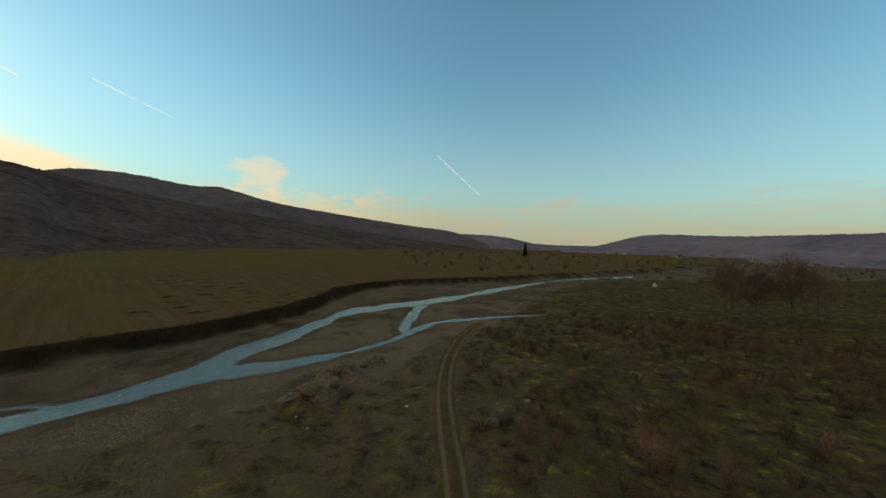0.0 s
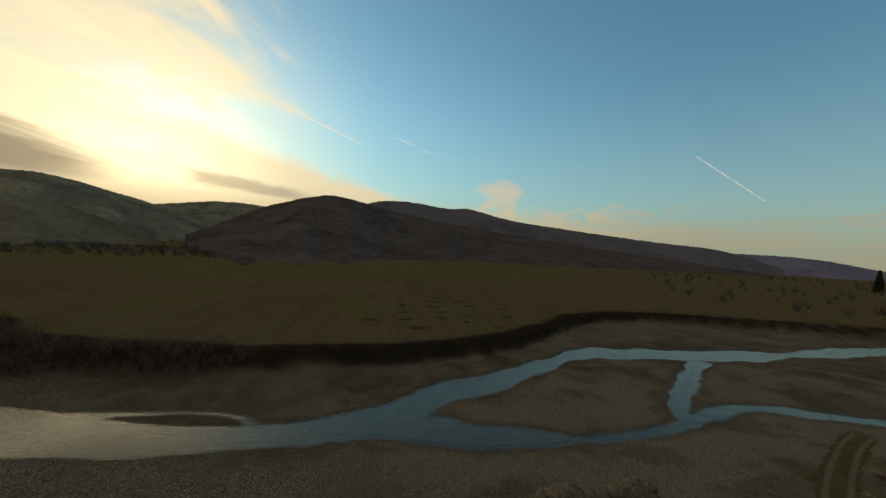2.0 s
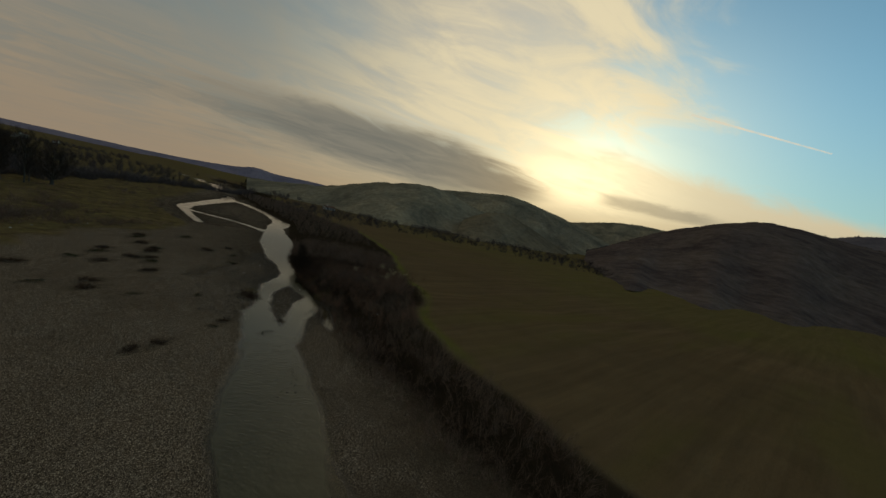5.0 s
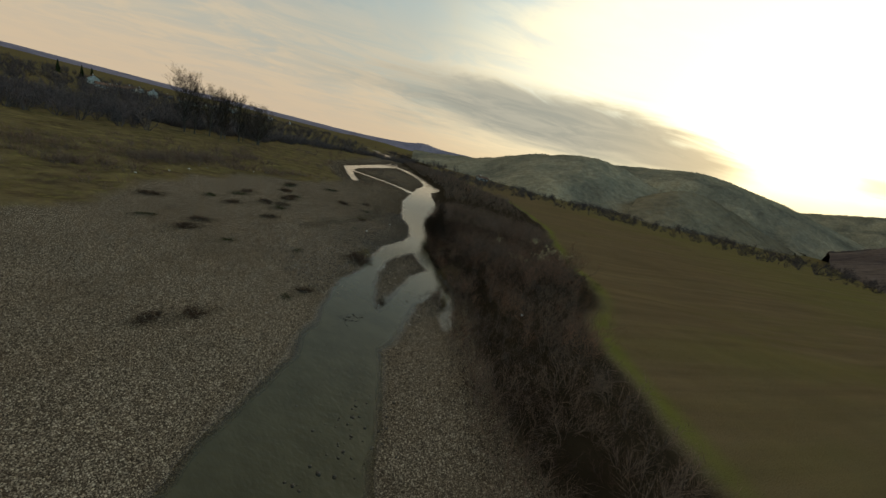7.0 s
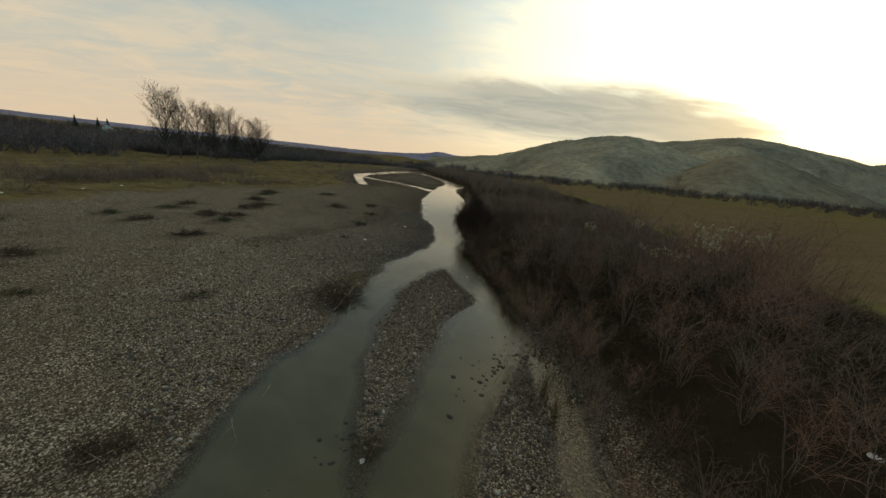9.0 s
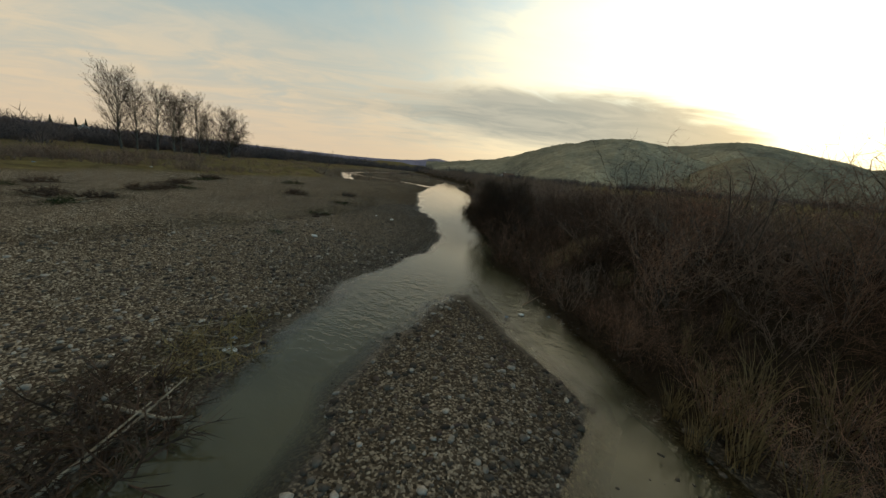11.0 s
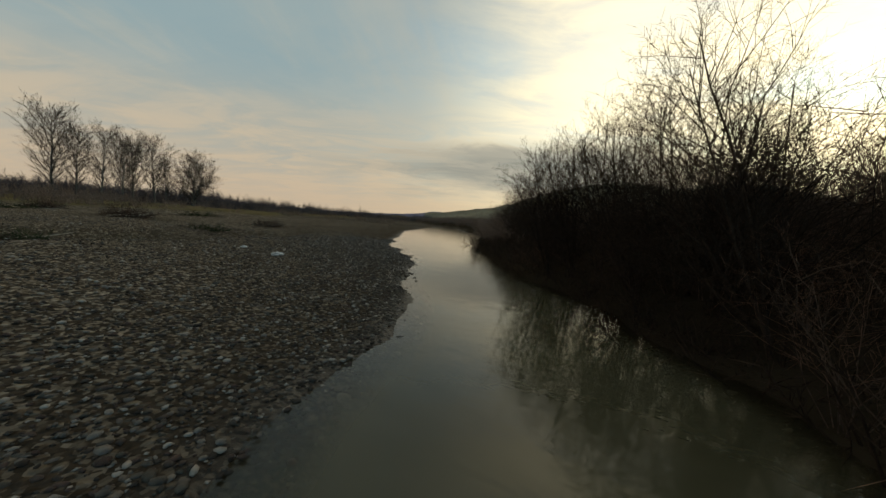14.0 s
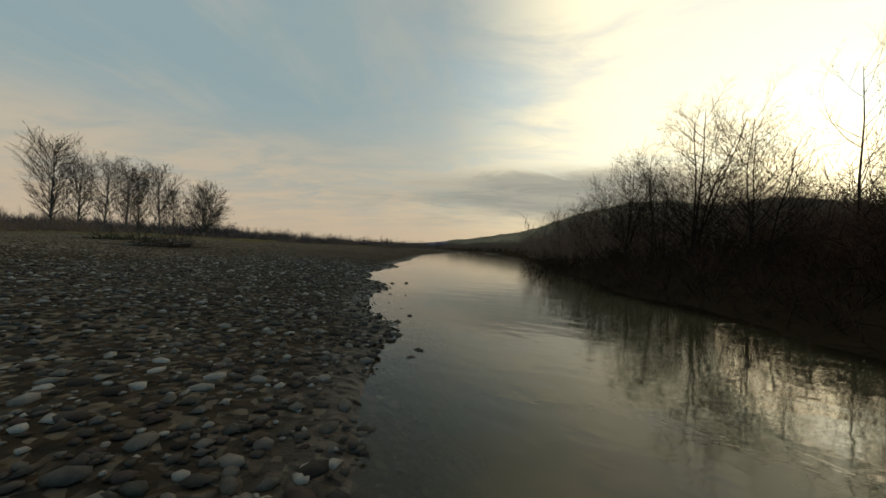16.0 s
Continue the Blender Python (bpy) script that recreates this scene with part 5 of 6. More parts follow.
# ---------------------------------------------------------------- bare trees
def tree_parts(seed, tall, girth, limbs, kids, lean=0.0, crown_from=0.3, spread=0.6, up=0.32, fork=1, reach=1.0, low_limb=0.52, thin=0.004, limb=0.016):
    a, b = Wood(seed), Wood(seed + 1, thin)
    r = a.r
    for stem in range(fork):
        d = Vector((r.gauss(0, 0.05) + lean, r.gauss(0, 0.05), 1)).normalized()
        if stem:
            w = r.uniform(0, 6.283)
            d = (d + Vector((math.cos(w), math.sin(w), 0)) * 0.22).normalized()
        p = Vector((r.gauss(0, 0.2), r.gauss(0, 0.2), -0.3)) if stem else Vector((0, 0, -0.3))
        pts, radii = [p], [girth * 1.25]
        n = 7
        long = tall * (1 if not stem else r.uniform(0.75, 0.95))
        for i in range(n):
            d = (d + Vector((r.gauss(0, 0.06), r.gauss(0, 0.06), 0.08))).normalized()
            p = p + d * long / n
            pts.append(p)
            radii.append(girth * (1 - 0.93 * (i + 1) / n) + 0.008)
        a.tube(pts, radii, 7)
        for j in range(limbs):
            t = crown_from + (0.98 - crown_from) * (j + r.random()) / limbs
            i = min(int(t * n), n - 1)
            q = pts[i].lerp(pts[i + 1], t * n - i)
            w = r.uniform(0, 6.283)
            side = Vector((math.cos(w), math.sin(w), 0))
            b.grow(q, side * spread + Vector((0, 0, 0.75)), reach * long * (low_limb - 0.30 * t) * r.uniform(0.8, 1.2), girth * 0.32 * (1.1 - t) + limb, 2, kids, up, 0.2, 0.75, 0.5, 4)
    return a, b


def make_tree(name, label, seed, tall, girth, limbs, kids, bark, twig, **more):
    a, b = tree_parts(seed, tall, girth, limbs, kids, **more)
    root = tagged(bpy.data.objects.new(name, None), label, "tree")
    scene.collection.objects.link(root)
    part("trunk", a.mesh("trunk", bark), bark, root)
    part("crown", b.mesh("crown", twig), twig, root, "fine leafless branches")
    return root


def poplar_parts(seed, tall, girth, limbs, lean, wide):
    """A straight trunk with steep limbs that fill a tall oval crown."""
    a, b = Wood(seed), Wood(seed + 1, 0.024)
    r = a.r
    pts, radii, n = [], [], 9
    drift = Vector((0, 0, 0))
    for i in range(n + 1):
        f = i / n
        drift += Vector((r.gauss(0, 0.11), r.gauss(0, 0.11), 0))
        pts.append(Vector((lean * tall * f, 0, tall * f - 0.3)) + drift)
        radii.append(girth * (1.2 - f) ** 1.1 * 0.8 + 0.02)
    a.tube(pts, radii, 7)
    for k in range(limbs):
        t = 0.16 + 0.80 * (k + r.random()) / limbs
        i = min(int(t * n), n - 1)
        q = pts[i].lerp(pts[i + 1], t * n - i)
        w = k * 2.4 + r.uniform(-0.5, 0.5)
        oval = math.sin(math.pi * min((t - 0.02) / 0.99, 1)) ** 0.6
        long = tall * (0.07 + wide * oval * r.uniform(0.7, 1.15))
        b.grow(q, Vector((math.cos(w), math.sin(w), 0)) * 0.70 + Vector((0, 0, 0.80)), long, girth * 0.28 * (1.15 - t) + 0.026, 2, (12, 6), 0.20, 0.12, 0.66, 0.42, 4, 3, 0.10)
    return a, b


def make_poplars():
    rows = [(-120.9, -122.1, 1.0, 0), (-124.9, -123.1, 0.86, 1), (-128.7, -120.6, 0.88, 2), (-132.4, -119.6, 0.84, 1), (-135.4, -122.6, 0.78, 0), (-138.4, -118.1, 0.86, 2), (-141.9, -121.6, 0.66, 1)]
    kinds = []
    for k, (limbs, lean, wide) in enumerate(((46, 0.0, 0.43), (36, 0.05, 0.33), (40, -0.03, 0.37))):
        a, b = poplar_parts(71 + 2 * k, 18.6, 0.26, limbs, lean, wide)
        root = tagged(bpy.data.objects.new("poplar", None), "tall leafless poplar standing in a row on the pasture", "tree")
        scene.collection.objects.link(root)
        part("trunk", a.mesh("trunk", BARK), BARK, root)
        part("crown", b.mesh("crown", POPLAR_TWIG), POPLAR_TWIG, root, "fine leafless branches")
        kinds.append(root)
    used = set()
    for x, y, s, k in rows:
        if k in used:
            ob = copy_down(kinds[k], x, y, s, (x * 57 + 140) % 360)
        else:
            ob = set_down(kinds[k], x, y, s, (x * 57 + 140) % 360)
            used.add(k)
        tagged(ob, group="row of poplars")
    round_tree = make_tree("broad_tree", "broad rounded leafless tree at the end of the poplar row", 81, 11.5, 0.24, 30, (8, 6), BARK, POPLAR_TWIG, crown_from=0.1, spread=1.0, up=0.16, fork=3, reach=1.15, thin=0.018)
    set_down(round_tree, -148.5, -122.2, 1.3, 40)


def make_bank_trees():
    kinds = [
        make_tree("alder_tree", "thin leafless tree leaning over the river bank", 91, 8.0, 0.050, 24, (8, 6), DARK_TWIG, DARK_TWIG, crown_from=0.12, spread=0.9, up=0.16, fork=3, limb=0.010),
        make_tree("alder_tree", "leafless multi-stemmed tree above the thicket", 95, 7.0, 0.044, 18, (8, 6), DARK_TWIG, DARK_TWIG, crown_from=0.10, spread=1.0, up=0.14, fork=4, limb=0.010),
        make_tree("alder_tree", "slender leafless sapling rising above the thicket", 97, 7.0, 0.040, 14, (8, 6), DARK_TWIG, DARK_TWIG, crown_from=0.35, spread=0.7, up=0.3, fork=1, limb=0.008),
    ]
    # x, y, height of the top above the water, kind, lean
    spots = [(-109.0, -1.0, 4.4, 2, 0), (-111.6, -2.2, 4.0, 1, 0), (-112.4, -2.9, 4.4, 0, 0), (-113.2, -3.2, 4.6, 1, 0), (-114.4, -3.6, 4.9, 0, 0), (-115.4, -4.2, 4.4, 1, 0), (-119.5, -7.4, 3.2, 0, 0), (-121.0, -8.4, 3.4, 1, 0), (-123.8, -9.9, 3.8, 0, 0), (-110.9, -2.4, 4.2, 0, 14), (-112.6, -3.9, 3.0, 1, 6), (-113.9, -4.2, 4.1, 0, 4), (-115.0, -4.9, 4.8, 1, 0), (-115.6, -5.8, 4.0, 0, 8), (-116.3, -5.9, 4.5, 1, 4), (-115.9, -6.5, 4.2, 1, 10), (-117.8, -7.0, 2.6, 0, 0), (-122.5, -8.2, 2.7, 1, 0), (-126.0, -8.1, 5.4, 2, 0), (-125.6, -11.0, 4.9, 1, 0), (-127.3, -11.9, 4.2, 0, 0), (-129.4, -13.2, 4.7, 1, 0), (-131.4, -14.3, 4.3, 0, 0), (-134.5, -16, 4.0, 1, 0), (-139, -19, 3.8, 0, 0)]
    used = set()
    for x, y, top, k, lean in spots:
        s = (top - float(height(x, y)[0])) / (8.0, 7.4, 7.2)[k]
        ob = (copy_down if k in used else set_down)(kinds[k], x, y, s, 25 if lean else (x * 91) % 360, lean=lean)
        used.add(k)
        tagged(ob, group="bare trees on the river bank")


def make_birches():
    kinds = [make_tree("birch_tree", "slender pale-barked leafless tree in a loose group", 101 + 2 * k, 11.0, 0.085, 34, (9, 6), PALE_BARK, TWIG, crown_from=0.25, spread=0.8, up=0.24, fork=1 + k, reach=1.25, thin=0.016) for k in range(2)]
    spots = [(78.0, 90.0, 1.4, 0), (81.5, 94.0, 1.3, 1), (85.5, 90.5, 1.2, 0), (90.0, 95.0, 1.1, 1), (96.0, 92.5, 1.45, 0), (100.5, 95.5, 1.45, 1), (103.5, 91.0, 1.2, 0)]
    used = set()
    for x, y, s, k in spots:
        ob = (copy_down if k in used else set_down)(kinds[k], x, y, s, (x * 71) % 360)
        used.add(k)
        tagged(ob, group="group of pale trees")


make_poplars()
make_bank_trees()
make_birches()


# ---------------------------------------------------------------- scrub on the plain
def make_plain():
    rng = np.random.default_rng(29)
    low = [merged(shrub_parts(s, 1.3, 10, 1.0, (8,), 0.018, plain=True)) for s in (111, 113, 115)]
    tall = [merged(shrub_parts(s, 2.3, 13, 0.75, (12,), 0.024, plain=True)) for s in (116, 117, 118)]
    x, y = random_on(rng, 9000, -40, 190, -25, 240)
    _, m, edge = terrain(x, y)
    patchy = vnoise(x, y, 14, 15) + 0.6 * vnoise(x, y, 5, 16)
    keep = (m["scrub"] > 0.8) & (m["track"] < 0.05) & (edge > 3) & (patchy > -0.15) & (rng.random(len(x)) < np.where((x < 60) & (y < 130), 1.0, 0.35))
    spots = pick(x, y, keep, 1.3)
    join_copies("scrub", low, spots[:620], RUST, "rust-brown leafless scrub over rough pasture", "scrub", rng, (0.5, 1.6))
    bx, by = random_on(rng, 9000, 3, 115, 2, 150)
    _, bm_, be = terrain(bx, by)
    clumped = vnoise(bx, by, 11, 19) + 0.7 * vnoise(bx, by, 4, 20)
    spots = pick(bx, by, (bm_["scrub"] > 0.8) & (be > 4) & (clumped > -0.25) & (along_line(bx, by, TRACK)[0] > 2.4), 1.75)
    spots.sort(key=lambda p: math.hypot(p[0] - 15, p[1] - 10))
    for k, (mat, label) in enumerate(((DUSK_TWIG, "dull brown leafless bushes spread over the pasture"), (RUST, "thickets of rust-brown leafless bushes on the pasture"), (WILLOW, "reddish leafless willow shrubs on the pasture"))):
        join_copies("scrub", tall, spots[k:780:3], mat, label, "scrub", rng, (0.4, 1.15))
    keep = (m["scrub"] > 0.7) & (m["track"] < 0.05) & (edge > 2) & (x < 70) & (y < 120)
    tufts = [grass_tuft(s, 0.6, 11, 0.8) for s in (121, 123)]
    join_copies("straw_grass", tufts, pick(x, y, keep & (patchy < 0.4), 1.1)[:600], STRAW, "tufts of straw-coloured and greenish grass", "grass", rng, (0.5, 1.3))
    x, y = random_on(rng, 5000, -190, -50, -130, 0)
    _, m, edge = terrain(x, y)
    keep = (m["scrub"] > 0.8) & (edge > 4) & (vnoise(x, y, 16, 18) > 0.15)
    join_copies("scrub", low, pick(x, y, keep, 2.0)[:260], TWIG, "patches of leafless brown scrub at the edge of the pasture", "scrub", rng, (0.6, 1.6))
    band = [(cx + rng.normal(0, sx), cy + rng.normal(0, sy)) for cx, cy, sx, sy, n in ((-88, -57, 4, 2.5, 40), (-95, -60, 4, 2.5, 40), (-104, -66, 5, 3, 45), (-117, -76, 4, 5, 45), (-76, -47, 4, 3, 36), (-72, -60, 6, 5, 40), (-110, -54, 5, 1.5, 30)) for _ in range(n)]
    join_copies("scrub", low, band, TWIG, "band of red-brown leafless shrubs along the pasture edge", "scrub", rng, (1.0, 1.9))
    x, y = np.array([at_angle((-108, -5), a, d) for a, d in zip(rng.uniform(124, 152, 260), rng.uniform(60, 210, 260))]).T
    _, m, edge = terrain(x, y)
    join_copies("scrub", low, [p for p, e in zip(zip(x, y), edge) if e > 5][:120], TWIG, "dark low shrubs along the far edge of the gravel", "scrub", rng, (1.0, 2.0))
    # single bushes and sapling clumps beside the track
    sapling = make_shrub_kind("sapling_clump", "clump of tall red-brown leafless saplings", "bush", 131, 5.2, 22, 0.22, (7, 4), 0.018, RUST, RED_TWIG, 0.4)
    bush = make_shrub_kind("rust_bush", "rounded rust-brown leafless bush on the pasture", "bush", 133, 2.4, 14, 0.8, (7, 5), 0.016, RUST, RUST)
    set_down(sapling, 17.2, 27.5, 1.0, 20)
    for px, py, s in ((19.4, 28.2, 0.9), (18.3, 30.2, 0.8), (22.5, 26.0, 0.75), (26.0, 33.0, 0.7), (30, 38, 0.75), (35, 30, 0.7), (40, 44, 0.8), (29, 52, 0.6)):
        copy_down(sapling, px, py, s, px * 77 % 360)
    set_down(bush, 8.6, 31.5, 1.0, 0)
    for px, py, s in ((12.5, 34, 0.8), (14, 24, 0.9), (21, 42, 0.8), (26, 24, 1.0), (33, 47, 0.9), (46, 52, 1.1), (52, 40, 1.1), (62, 66, 1.3), (60, 84, 1.1), (75, 78, 1.2), (-12, 28, 0.6), (-5, 24, 0.7), (44, 76, 0.9), (104, 118, 1.4), (-93, -55, 1.3), (-99, -58, 1.2), (-84, -50, 1.2), (-78, -46, 1.1), (-106, -60, 1.1)):
        copy_down(bush, px, py, s, px * 77 % 360)
    # hedges and woods farther off
    far = [merged(shrub_parts(s, 6.0, 9, 0.8, (10,), 0.11, plain=True)) for s in (141, 143, 145)]
    bushy = [merged(shrub_parts(s, 4.2, 9, 0.95, (9,), 0.08, plain=True)) for s in (147, 148, 149)]
    belt = [at_angle(E9, rng.uniform(167, 226), 122 + 90 * rng.random() ** 1.3) for _ in range(330)] + [at_angle(E9, rng.uniform(150, 170), 186 + 110 * rng.random()) for _ in range(140)]
    join_copies("distant_wood", bushy, belt, WOODS, "dark belt of bare trees behind the pasture", "woods", rng, (0.9, 1.7))
    # thick hedge behind the poplars, running on towards the river
    tangle = [merged(shrub_parts(s, 3.6, 10, 1.0, (12,), 0.05, plain=True)) for s in (154, 155, 156)]
    row = []
    for _ in range(900):
        az = rng.uniform(127, 205)
        d = float(np.interp(az, (127, 150, 160, 205), (300, 190, 140, 128))) + rng.uniform(-3, 30) + 5 * math.sin(az * 0.9)
        row.append(at_angle((-108, -5, 1), az, d))
    shore = water_edge(np.array([q[0] for q in row]), np.array([q[1] for q in row]))[0]
    join_copies("hedge", tangle, [q for q, e in zip(row, shore) if e > 4], WOODS, "dark leafless hedge behind the row of poplars", "hedge", rng, (0.55, 1.9))
    rise = far_wood_spots(HILL_SPOTS[-1][0], 620, rng, 21)
    join_copies("distant_wood", bushy, [tuple(p[:2]) for p in rise], WOODS, "bare woods and gardens on the low slope", "woods", rng, (0.6, 1.4), np.maximum(rise[:, 2], height(rise[:, 0], rise[:, 1])))
    lower = []
    for _ in range(2200):
        az, d = rng.uniform(118, 222), 230 + 420 * rng.random() ** 1.4
        q = at_angle(E9, az, d)
        if d > 230 + 3 * abs(az - 168) or az > 158:
            lower.append(q)
    edge = water_edge(np.array([q[0] for q in lower]), np.array([q[1] for q in lower]))[0]
    lower = [q for q, e in zip(lower, edge) if e > 14][:1000]
    join_copies("distant_wood", far, lower, WOODS, "bare brown woods along the lower river", "woods", rng, (0.7, 1.4))
    shrubby = [merged(shrub_parts(s, 3.4, 7, 1.0, (7,), 0.085, plain=True)) for s in (151, 152, 153)]
    band = [at_angle(E9, rng.uniform(58, 122), 205 + 125 * rng.random() ** 0.8) for _ in range(950)]
    join_copies("hedge", shrubby, band, WOODS, "bare scrub and hedges between the fields and the hills", "hedge", rng, (0.35, 1.35))
    upstream = [at_angle(E0, rng.uniform(-62, 6), rng.uniform(230, 900)) for _ in range(420)]
    join_copies("distant_wood", far, upstream, WOODS, "bare woods over the valley floor upstream", "woods", rng, (0.4, 1.0))
    return sapling, bush


make_plain()


# ---------------------------------------------------------------- brush and driftwood on the gravel
def make_brush_heap(name, label, seed, wide, tall, mat, sticks=26):
    w = Wood(seed)
    r = w.r
    for _ in range(sticks):
        a, d = r.uniform(0, 6.283), r.random() ** 0.6 * wide * 0.45
        p = Vector((math.cos(a) * d, math.sin(a) * d * 0.6, -0.05))
        way = Vector((r.gauss(0, 1.0), r.gauss(0, 0.8), r.uniform(0.15, 0.7)))
        w.grow(p, way, r.uniform(0.4, 0.9) * max(tall, 0.5), 0.016, 1, (8,), 0.1, 0.35, 0.9, 0.6, 3)
    root = tagged(new(name, w.mesh(name, mat)), label, "dead bush")
    logs = Wood(seed + 5)
    for _ in range(3):
        a = r.uniform(0, 6.283)
        p = Vector((r.gauss(0, wide * 0.2), r.gauss(0, wide * 0.12), 0.07))
        d = Vector((math.cos(a), math.sin(a), 0.05))
        logs.tube([p, p + d * r.uniform(0.4, 0.8), p + d * r.uniform(0.9, 1.5) + Vector((0, 0, 0.08))], [0.020, 0.017, 0.008], 6)
    tagged(part("driftwood", logs.mesh("driftwood", DRIFT), DRIFT, root, "grey driftwood sticks"), kind="stuff")
    return root


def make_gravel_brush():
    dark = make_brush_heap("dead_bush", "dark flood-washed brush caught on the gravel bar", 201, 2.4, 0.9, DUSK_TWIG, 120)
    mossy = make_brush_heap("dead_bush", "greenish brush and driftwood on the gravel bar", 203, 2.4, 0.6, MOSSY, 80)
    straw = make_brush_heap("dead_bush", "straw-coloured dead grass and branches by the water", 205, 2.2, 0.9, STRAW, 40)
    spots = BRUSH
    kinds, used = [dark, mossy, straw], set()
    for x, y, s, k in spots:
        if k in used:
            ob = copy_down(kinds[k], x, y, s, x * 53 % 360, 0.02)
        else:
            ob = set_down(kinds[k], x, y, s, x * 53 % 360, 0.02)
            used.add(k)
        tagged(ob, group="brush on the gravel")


def make_sticks():
    def branch(name, label, seed, long, mat, kids=5):
        w = Wood(seed)
        w.grow(Vector((0, 0, 0.04)), Vector((1, 0, 0.02)), long, 0.008 * long, 1, (kids,), 0.0, 0.1, 0.7, 0.5, 5)
        return tagged(new(name, w.mesh("branch", mat)), label, "branch")

    for x, y, turn, long, seed, label, mat in (
        (-110.95, -8.5, 215, 1.1, 301, "pale forked stick lying at the water's edge", DRIFT),
        (-111.2, -8.2, 255, 0.9, 303, "pale bleached stick lying on the cobbles", DRIFT),
        (-101.8, 2.3, 170, 2.6, 305, "dark fallen branch reaching into the shallow water", TWIG),
        (-102.6, 2.2, 200, 2.0, 307, "thin dead branch hanging over the stream", GREY_TWIG),
        (-106.8, -0.5, 190, 2.4, 309, "bent dead branch along the bank", GREY_TWIG),
        (-65.0, 3.7, 20, 2.2, 311, "bleached driftwood log on the gravel", DRIFT),
        (-83.5, 4.3, 40, 1.7, 313, "driftwood branch beside the stream", DRIFT),
        (-81.8, 5.0, 65, 1.3, 315, "driftwood branch on the gravel edge", DRIFT),
    ):
        ob = branch("dead_branch", label, seed, long, mat)
        z = max(float(height(x, y)[0]), -0.02)
        ob.matrix_basis = pose(x, y, z + 0.02, 0, 0, turn)


def make_litter():
    def bag(seed, wide, mat):
        r = random.Random(seed)
        bm = bmesh.new()
        bmesh.ops.create_icosphere(bm, subdivisions=3, radius=0.5)
        for v in bm.verts:
            k = 1 + 0.35 * noise.noise(v.co * 3 + Vector((seed, 0, 0))) + 0.2 * noise.noise(v.co * 8)
            v.co = Vector((v.co.x * wide * k * 1.3, v.co.y * wide * k, max(v.co.z, -0.35) * wide * 0.45 * k))
        me = bpy.data.meshes.new("plastic_bag")
        bm.to_mesh(me)
        bm.free()
        me.materials.append(mat)
        return me

    white, blue = bag(1, 0.26, PLASTIC), bag(5, 0.2, BLUE_PLASTIC)
    for x, y, s, me, label in (
        (-101.3, -9.8, 1.1, white, "crumpled white plastic bag on the gravel"),
        (-110.9, -12.8, 1.0, white, "dirty white plastic sheet lying on the cobbles"),
        (-110.8, -14.5, 0.6, white, "torn white plastic on the cobbles"),
        (-90.7, 21.2, 0.9, white, "white plastic bag caught on the bank"),
        (-93.1, -1.6, 0.9, white, "torn white plastic caught in dead grass"),
        (-93.4, -2.1, 0.7, blue, "pale blue plastic caught in dead grass"),
        (-101.5, 3.4, 0.5, blue, "dark blue plastic bag caught in brush"),
        (-100.9, 2.6, 0.6, white, "white plastic bottle shape in the shallows"),
        (-100.3, 2.3, 0.5, blue, "grey plastic rag in the shallow water"),
        (-83.4, 9.4, 0.55, white, "white plastic scrap in the stream brush"),
        (-13.4, 33.7, 0.9, white, "white plastic scrap beside the earth heap"),
        (-15.5, 36.0, 0.7, white, "white plastic scrap beside the earth heap"),
        (-4.1, 39.8, 1.2, white, "pale rubbish heap beside the dirt track"),
        (-39.8, 42.6, 0.8, white, "white scrap on the river bar"),
        (-92.5, -50.5, 1.2, white, "white rubbish in the scrub"),
        (-88.0, -47.5, 1.0, white, "white rubbish in the scrub"),
        (-96.5, -52.0, 1.1, blue, "pale blue rubbish in the scrub"),
        (-107.0, -53.0, 1.0, white, "white rubbish at the pasture edge"),
        (-81.0, -41.0, 1.0, white, "white rubbish at the pasture edge"),
        (-74.0, 6.0, 0.35, white, "small white scrap on the gravel"),
        (-86.0, -8.0, 0.35, white, "small white scrap on the gravel"),
    ):
        ob = tagged(new("plastic_litter", me), label, "litter")
        ob.matrix_basis = pose(x, y, max(float(height(x, y)[0]), 0.0) + 0.05 * s, 0, 0, x * 47 % 360) @ Matrix.Diagonal((s, s, s, 1))


